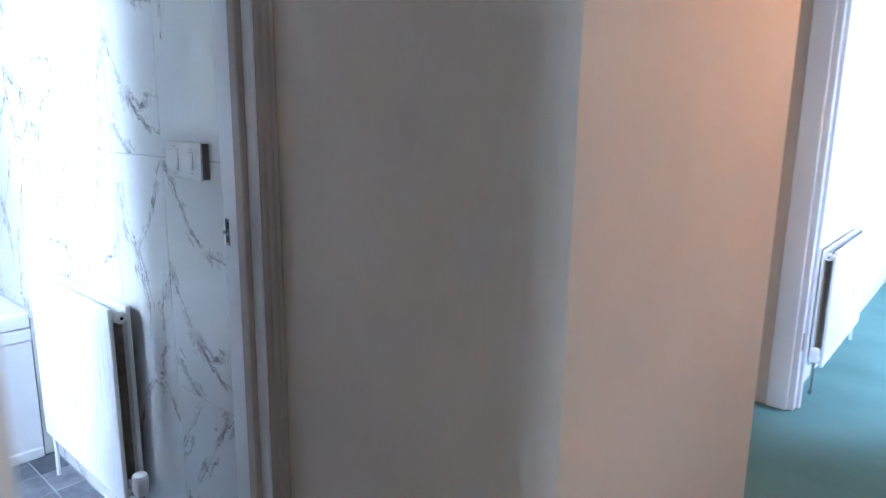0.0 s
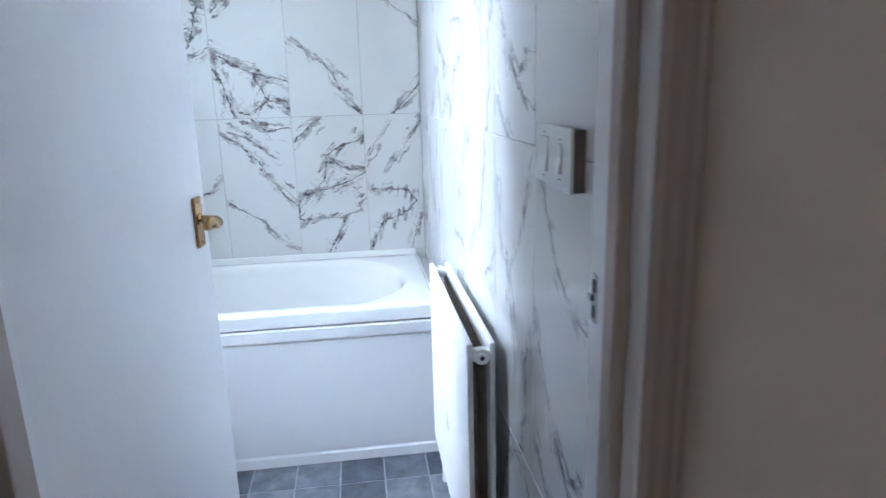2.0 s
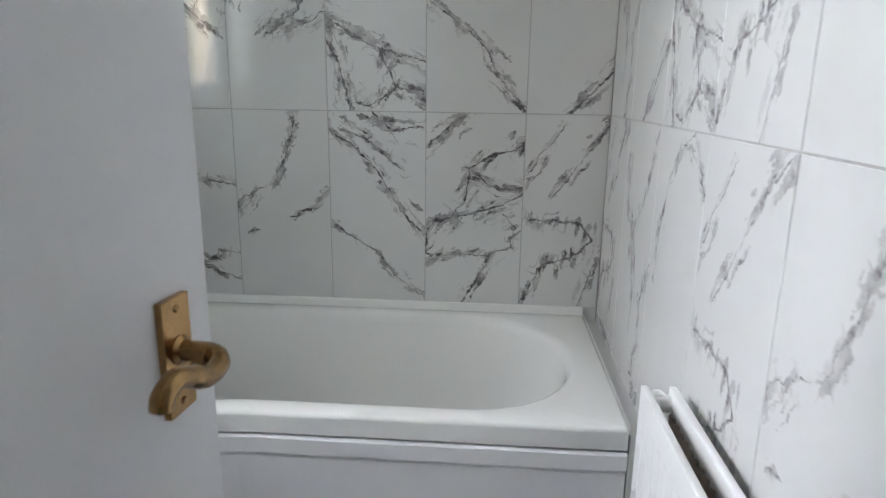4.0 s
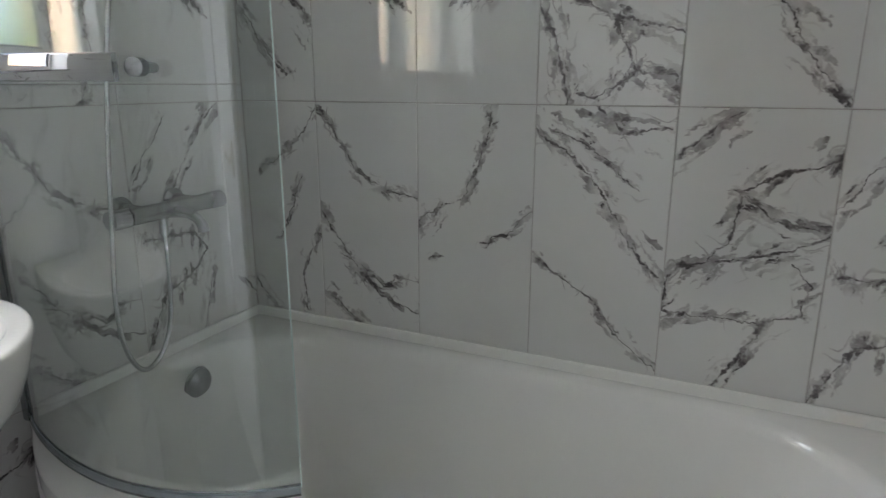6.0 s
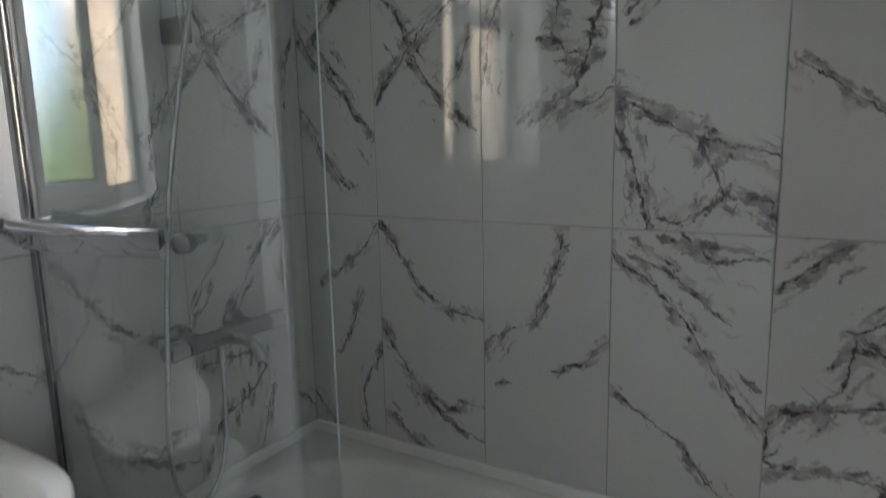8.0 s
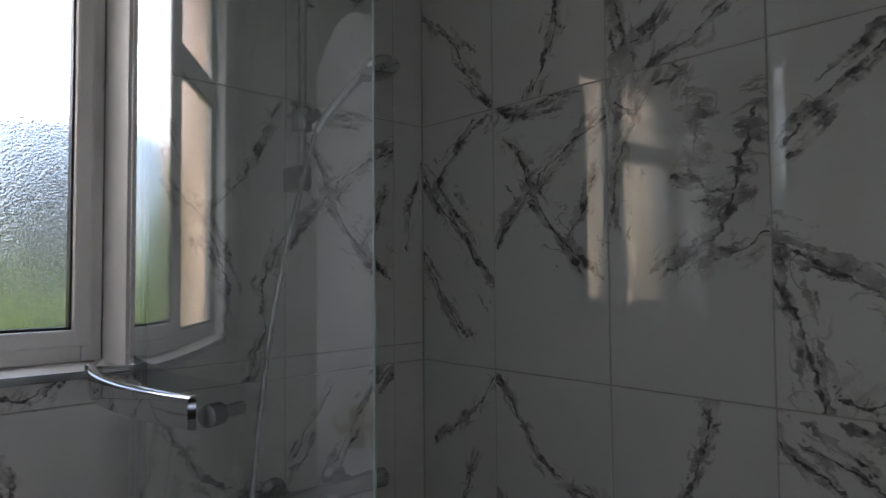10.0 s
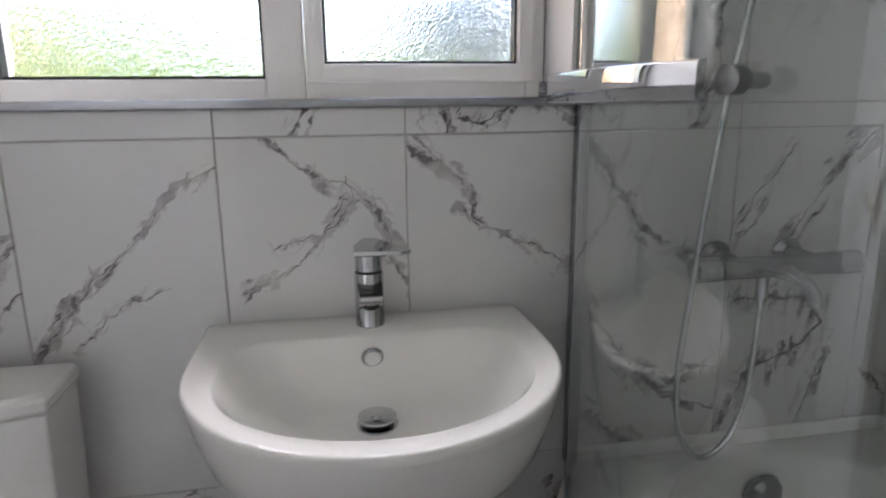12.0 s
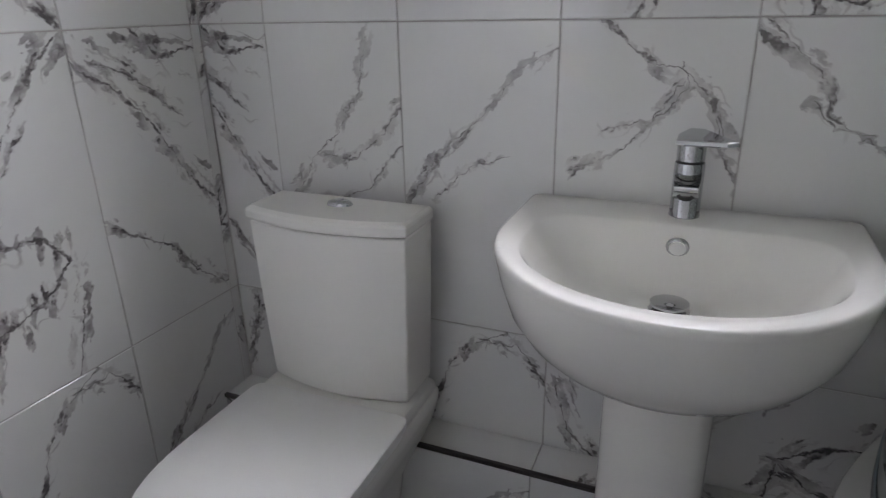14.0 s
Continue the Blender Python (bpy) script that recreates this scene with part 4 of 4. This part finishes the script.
def pan(hw, y0, y1, z, n=48, p=0.62):
    loop = []
    ym = y0 + (y1 - y0) * 0.45
    for i in range(n):
        a = 2 * math.pi * i / n
        c, s = math.cos(a), math.sin(a)
        if s >= 0:
            loop.append((CX + hw * math.copysign(abs(c) ** 0.8, c), ym + (y1 - ym) * abs(s) ** 0.8, z))
        else:
            loop.append((CX + hw * math.copysign(min(1, abs(c) ** 0.12), c), ym - (ym - y0) * min(1, abs(s) ** 0.12), z))
    return loop


part("bowl", rings([pan(0.115, 0.108, 0.48, FZ), pan(0.112, 0.108, 0.475, -0.01), pan(0.105, 0.108, 0.47, 0.12), pan(0.125, 0.108, 0.52, 0.24), pan(0.160, 0.02, 0.585, 0.33), pan(0.172, 0.015, 0.615, 0.375), pan(0.174, 0.015, 0.618, 0.398), pan(0.168, 0.02, 0.61, 0.406)]), CERAMIC, toilet, smooth=True, sharp=50)
part("bowl_shelf", rings([tank(0.150, 0.160, 0.020, 0.30), tank(0.170, 0.186, 0.016, 0.385), tank(0.172, 0.188, 0.016, 0.420), tank(0.168, 0.180, 0.018, 0.4275), tank(0.156, 0.150, 0.022, 0.430)]), CERAMIC, toilet, smooth=True)
part("seat", rings([pan(0.176, 0.205, 0.630, 0.408), pan(0.178, 0.203, 0.632, 0.411), pan(0.178, 0.203, 0.632, 0.418), pan(0.176, 0.205, 0.630, 0.420)]), PLASTIC, toilet, smooth=True)
part("seat_lid", rings([pan(0.178, 0.193, 0.632, 0.4215), pan(0.181, 0.190, 0.636, 0.4235), pan(0.181, 0.190, 0.636, 0.436), pan(0.178, 0.193, 0.632, 0.4385)]), PLASTIC, toilet, smooth=True)

# ---- switches ----
UNLIT_GREY = surface("unlit_side_grey", (0.16, 0.13, 0.12), 0.6, 0, 0.1, 30.0)


def switch(name, label, x, pull, hw, hh):
    """A square plate on a raised box, with a rocker tipped so that its lower half stands proud."""
    s = thing(name, label, "switch", Matrix.Translation((x, RY, 1.149)))
    part("plate", box(-0.0435, -0.010 - pull, -0.042, 0.0435, -0.005 - pull, 0.042, 0.002), PLASTIC, s)
    # dark box, wider on the right, stands for the unlit side and shadow
    part("unlit_side_box", box(-0.041, -0.006 - pull, -0.040, 0.047 if pull > 0.005 else 0.041, -0.0006, 0.040, 0.001), UNLIT_GREY, s, "grey-brown box for the unlit side and shadow behind the plate")
    f = -0.010 - pull
    part("rocker_gap", box(-hw - 0.0008, f - 0.0004, -hh - 0.0008, hw + 0.0008, f + 0.0008, hh + 0.0008), SWITCHMARK, s)
    low = [(-hw, f + 0.001, -hh), (hw, f + 0.001, -hh), (hw, f - 0.0052, -hh), (-hw, f - 0.0052, -hh)]
    mid = [(-hw, f + 0.001, 0.001), (hw, f + 0.001, 0.001), (hw, f - 0.0016, 0.001), (-hw, f - 0.0016, 0.001)]
    top = [(-hw, f + 0.001, hh), (hw, f + 0.001, hh), (hw, f - 0.0008, hh), (-hw, f - 0.0008, hh)]
    part("rocker", rings([low, mid, top]), PLASTIC, s)
    for z, w in ((hh + 0.006, 0.006), (-hh - 0.009, 0.007)):
        part("print_mark", box(-w, f - 0.0003, z, w, f + 0.0006, z + 0.0016), SWITCHMARK, s, "small unreadable print")


switch("light_switch", "white plastic rocker switch on a raised box", 1.962, 0.009, 0.008, 0.019)
switch("fan_isolator_switch", "white plastic fan isolator switch with a wide rocker", 1.874, 0.004, 0.019, 0.024)

# ---- boxed-in pipes under the window ----
boxing = structure("pipe_boxing", box(0.775, 0.0, FZ, RX, 0.096, 0.294), GROUT, "low tiled pipe boxing under the window", "boxing")
part("edge_trim", box(0.775, 0.094, 0.293, RX, 0.1035, 0.3025, 0.001), TRIM_EDGE, boxing, "dark metal edge trim")

# ---- the hall's other doorway, and a lamp and windows assumed out of view ----
far_frame = thing("door_frame_bedroom", "white painted bedroom door frame with moulded architrave", "door frame", kind="structure")
part("architrave", box(2.69, 3.960, 0.004, 2.775, 3.980, 2.12, 0.006), GLOSS, far_frame)
part("architrave", box(3.478, 3.960, 0.004, 3.55, 3.980, 2.12, 0.006), GLOSS, far_frame)
part("architrave", box(2.775, 3.960, 2.05, 3.478, 3.980, 2.12, 0.006), GLOSS, far_frame)
part("lining", box(2.72, 3.978, 0.004, 2.800, 4.082, 2.06, 0.003), GLOSS, far_frame)
part("lining", box(3.45, 3.978, 0.004, 3.52, 4.082, 2.06, 0.003), GLOSS, far_frame)
part("stop", box(2.800, 4.02, 0.004, 2.814, 4.055, 2.05, 0.002), GLOSS, far_frame)
part("keep", box(2.800, 3.992, 0.28, 2.802, 4.016, 0.36), BRASS, far_frame, "small brass plate")
# unseen fixture added to carry the assumed warm light
lamp = thing("assumed_hall_lamp", "assumed hall lamp out of view under a plain fabric shade", "ceiling lamp")
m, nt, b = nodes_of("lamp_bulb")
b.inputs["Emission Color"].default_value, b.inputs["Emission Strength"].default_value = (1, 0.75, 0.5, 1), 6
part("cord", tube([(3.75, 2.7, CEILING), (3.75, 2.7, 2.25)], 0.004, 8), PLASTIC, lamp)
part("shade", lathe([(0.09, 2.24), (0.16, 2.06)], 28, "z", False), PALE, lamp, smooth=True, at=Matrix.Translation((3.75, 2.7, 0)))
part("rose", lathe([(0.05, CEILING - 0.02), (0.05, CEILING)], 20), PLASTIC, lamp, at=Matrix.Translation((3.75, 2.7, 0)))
# window assumed out of view, set in the wall that the sun misses
bed_window = thing("unseen_window_2", "white bedroom window assumed out of view as the daylight's source", "window", kind="structure")
bm = box(5.22, 4.60, 0.9, 5.27, 4.66, 2.1)
box(5.22, 6.34, 0.9, 5.27, 6.4, 2.1, bm=bm)
box(5.22, 4.66, 0.9, 5.27, 6.34, 0.96, bm=bm)
box(5.22, 4.66, 2.04, 5.27, 6.34, 2.1, bm=bm)
part("window_frame", bm, UPVC, bed_window)
# unseen window added round that fill lamp
added_window = thing("unseen_window_3", "white unseen window added to light the hall wall", "window", kind="structure")
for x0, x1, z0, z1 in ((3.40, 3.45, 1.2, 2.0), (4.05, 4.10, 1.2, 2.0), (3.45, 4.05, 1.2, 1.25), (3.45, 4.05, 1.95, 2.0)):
    part("window_frame", box(x0, -1.38, z0, x1, -1.33, z1, 0.004), UPVC, added_window)
bed_light = new("assumed_bedroom_daylight", bpy.data.lights.new("assumed_bedroom_daylight", "AREA"))
bed_light.data.shape, bed_light.data.size, bed_light.data.size_y, bed_light.data.energy = "RECTANGLE", 1.6, 1.0, 1.4
bed_light.matrix_world = pose(5.25, 5.5, 1.5, 90, 0, 90)

# ---- outside the window ----
GRASS = surface("lawn_grass", (0.075, 0.13, 0.036), 0.9, 0, 0.4, 6.0, 0.6, 60.0)
LEAF = surface("hedge_leaves", (0.06, 0.11, 0.03), 0.6, 0, 0.5, 3.0)
# the blue in this leaf colour stands for sky and frosted-glass haze
LEAF_HAZED = surface("hazed_blue_leaves", (0.05, 0.075, 0.085), 0.6, 0, 0.4, 3.0)
BARK = surface("tree_bark", (0.12, 0.09, 0.06), 0.9, 0, 0.3, 10.0)
BRICKS = surface("orange_brick", (0.36, 0.27, 0.225), 0.85, 0, 0.25, 4.0, 0.3, 40.0)
structure("ground", box(-60, -120, -0.35, 60, -0.27, -0.25), GRASS, "green lawn outside the window", "ground")


def leaves(count, size, place):
    verts, faces = [], []
    for _ in range(count):
        c = Vector(place())
        q = Euler((random.uniform(0, 6.3), random.uniform(0, 6.3), random.uniform(0, 6.3))).to_matrix()
        k = len(verts)
        s = size * random.uniform(0.6, 1.4)
        for u, v, w in ((-1, 0, 0), (0, -0.5, 0.15), (1, 0, 0), (0, 0.5, 0.15)):
            verts.append(c + q @ Vector((u * s, v * s, w * s)))
        faces.append((k, k + 1, k + 2, k + 3))
    bm = bmesh.new()
    vs = [bm.verts.new(v) for v in verts]
    for f in faces:
        bm.faces.new([vs[i] for i in f])
    return bm


def hedge_point():
    x = random.uniform(-5, 7)
    top = 1.30 + 0.27 * x + 0.35 * noise.noise(Vector((x * 0.9, 3.1, 0)))
    return (x, -5.2 + random.uniform(-0.5, 0.5), -0.25 + (top + 0.25) * random.random() ** 0.7)


tagged(part("hedge", leaves(16000, 0.08, hedge_point), LEAF, None, "clipped green garden hedge"), "light green leafy garden hedge behind the lawn", "hedge", kind="stuff")
tree = thing("tree", "garden tree beyond the hedge, coloured with blue-grey haze", "tree", Matrix.Translation((-0.8, -7.0, -0.25)))
part("trunk", tube(spline([(0, 0, 0), (0.05, 0.03, 0.8), (0.0, 0.0, 1.6), (0.08, 0.02, 2.4)], 4), [0.12, 0.11, 0.1, 0.1, 0.09, 0.09, 0.08, 0.07, 0.06, 0.05, 0.04, 0.03, 0.02], 10), BARK, tree)
for a in range(5):
    part("limb", tube([(0, 0, 1.0 + 0.2 * a), (0.5 * math.cos(a * 1.9), 0.5 * math.sin(a * 1.9), 1.4 + 0.2 * a), (0.9 * math.cos(a * 1.9), 0.9 * math.sin(a * 1.9), 1.9 + 0.15 * a)], [0.05, 0.035, 0.015], 8), BARK, tree)


def crown_point():
    a, h = random.uniform(0, 6.283), random.random()
    r = (2.05 * (1 - h) ** 0.95 + 0.06) * math.sqrt(random.random()) * (1 + 0.25 * noise.noise(Vector((math.cos(a) * 2, math.sin(a) * 2, h * 4))))
    return (r * math.cos(a), r * math.sin(a), 0.4 + 3.2 * h)


tagged(part("crown", leaves(26000, 0.08, crown_point), LEAF_HAZED, tree), "small leaves with blue-grey haze in their colour", kind="stuff")
house = thing("brick_house", "orange brick neighbouring house with a tiled roof", "house")
part("wall", box(5.4, -9.5, -0.25, 13.5, -1.55, 4.6), BRICKS, house)
ROOFT = surface("roof_tiles", (0.16, 0.10, 0.08), 0.8, 0, 0.3, 8.0)
part("roof", rings([[(5.2, -9.7, 4.6), (13.7, -9.7, 4.6), (13.7, -1.45, 4.6), (5.2, -1.45, 4.6)], [(5.3, -5.6, 6.8), (13.6, -5.6, 6.8), (13.6, -5.5, 6.8), (5.3, -5.5, 6.8)]]), ROOFT, house)

# ---- wall and floor tiles ----
TILE_MESH = {}


def tile_mesh(u0, v0, u1, v1, t, m, g=0.0011):
    key = (round(u0, 3), round(v0, 3), round(u1, 3), round(v1, 3), t, m.name)
    if key not in TILE_MESH:
        e = 0.0012
        lo = [(u0 + g, v0 + g), (u1 - g, v0 + g), (u1 - g, v1 - g), (u0 + g, v1 - g)]
        inn = [(u0 + g + e, v0 + g + e), (u1 - g - e, v0 + g + e), (u1 - g - e, v1 - g - e), (u0 + g + e, v1 - g - e)]
        vs = [(u, v, -t) for u, v in lo] + [(u, v, -e) for u, v in lo] + [(u, v, 0) for u, v in inn]
        fs = [(4 * k + i, 4 * k + (i + 1) % 4, 4 * k + 4 + (i + 1) % 4, 4 * k + 4 + i) for k in (0, 1) for i in range(4)] + [(8, 9, 10, 11)]
        me = bpy.data.meshes.new("tile")
        me.from_pydata(vs, [], fs)
        me.materials.append(m)
        TILE_MESH[key] = me
    return TILE_MESH[key]


def tile_plane(parent, basis, us, vs, regions, pick, t=0.005, name="tile"):
    """Tiles over the regions of a plane; basis maps (u right, v up, out) to the room. us and vs are the joints."""
    for ci, (ua, ub) in enumerate(zip(us, us[1:])):
        for ri, (va, vb) in enumerate(zip(vs, vs[1:])):
            for r0, s0, r1, s1 in regions:
                a0, a1, b0, b1 = max(ua, r0), min(ub, r1), max(va, s0), min(vb, s1)
                if a1 - a0 < 0.006 or b1 - b0 < 0.006:
                    continue
                m, du = pick(ci, ri)
                ob = new(name, tile_mesh(a0 - ua + du, b0 - va, a1 - ua + du, b1 - va, t, m))
                ob.parent = parent
                ob.matrix_basis = basis @ Matrix.Translation((ua - du, va, random.uniform(-0.0003, 0.0003)))


def axes(o, u, v):
    u, v = Vector(u), Vector(v)
    w = u.cross(v)
    return Matrix(((u.x, v.x, w.x, o[0]), (u.y, v.y, w.y, o[1]), (u.z, v.z, w.z, o[2]), (0, 0, 0, 1)))


def chooser(rows, full_first):
    """Rows of print letters from the lowest course up; full_first: how much of the first tile is cut away."""
    def pick(c, r):
        row = rows[min(r, len(rows) - 1)].split()
        return MARBLE[row[c % len(row)]], (full_first if c == 0 else 0.0)
    return pick


COURSES = [-0.05, 0.55, 1.15, 1.75, 2.35, 2.95]
# bath wall: u runs from the window to the radiator wall
tile_plane(wall_west, axes((0, 0, 0), (0, 1, 0), (0, 0, 1)), [0.0, 0.245, 0.545, 0.845, 1.145, 1.445, RY], COURSES, [(0, FZ, RY, CEILING)],
           chooser(["a b c d e f", "f a b c d e", "m2 a2 b2 c2 d2 e2", "d2 q p m b j"], 0.055))
# window wall: u runs from the door wall towards the bath
U = lambda x: RX - x
tile_plane(wall_south, axes((RX, 0, 0), (-1, 0, 0), (0, 0, 1)), [0.0, U(1.895), U(1.595), U(1.293), U(0.995), U(0.695), U(0.395), U(0.095), RX], COURSES,
           [(0, FZ, RX, 1.194), (0, 1.194, U(1.681), CEILING), (U(0.704), 1.194, RX, CEILING), (U(1.681), 2.196, U(0.704), CEILING)],
           chooser(["b h k m d a c e", "c g h i j a e f", "e2 b i d c2 m a2 k", "d a m c e h b j"], 0.135))
# radiator wall: u runs from the bath wall to the door
NORTH = Matrix(((1, 0, 0, 0), (0, 0, -1, RY), (0, 1, 0, 0), (0, 0, 0, 1)))
tile_plane(wall_north, NORTH, [0.0, 0.278, 0.578, 0.878, 1.178, 1.478, 1.778, 2.078, 2.165], COURSES, [(0, FZ, 2.165, CEILING)],
           chooser(["c- e- m- a- d- k- e- b-", "e- m- k- e- b- m- a- k-", "m- e2- c2- e- m- a- k- d-", "a- d- k- c- e- m- b- a-"], 0.022))
# door wall: u runs from the window wall to the doorway
EAST = Matrix(((0, 0, -1, RX), (-1, 0, 0, 1.014), (0, 1, 0, 0), (0, 0, 0, 1)))
tile_plane(wall_east, EAST, [0.0, 0.094, 0.394, 0.694, 0.988, 1.014], COURSES, [(0, FZ, 1.014, CEILING)], chooser(["a b k h m", "d m e c d", "b a2 d2 b e", "c d a m a"], 0.206))
# boxing: ledge and front
tile_plane(boxing, axes((RX, 0.001, 0.2985), (-1, 0, 0), (0, 1, 0)) @ Matrix.Diagonal((1, 1, -1, 1)), [0.0, U(1.895), U(1.595), U(1.293), U(0.995), U(0.775)], [-0.2, 0.093], [(0, 0, U(0.775), 0.093)], chooser(["c h k m d"], 0.135))
tile_plane(boxing, axes((RX, 0.1005, 0), (-1, 0, 0), (0, 0, 1)) , [0.0, U(1.895), U(1.595), U(1.293), U(0.995), U(0.775)], [-0.302, 0.292], [(0, FZ, U(0.775), 0.292)], chooser(["c a h b d"], 0.135))
# vinyl floor squares
for i in range(14):
    for j in range(12):
        x, y = 0.70 + 0.152 * i - 0.152 * 1, 0.02 + 0.152 * j - 0.1
        x1, y1 = min(x + 0.152, 2.15), min(y + 0.152, RY)
        y0 = max(y, 0)
        if x1 - x < 0.02 or y1 - y0 < 0.02:
            continue
        ob = new("vinyl_square", tile_mesh(0, 0, x1 - x, y1 - y0, 0.003, SLATE, 0.0024))
        ob.parent = floor
        ob.matrix_basis = Matrix.Translation((x, y0, FZ + 0.0002))
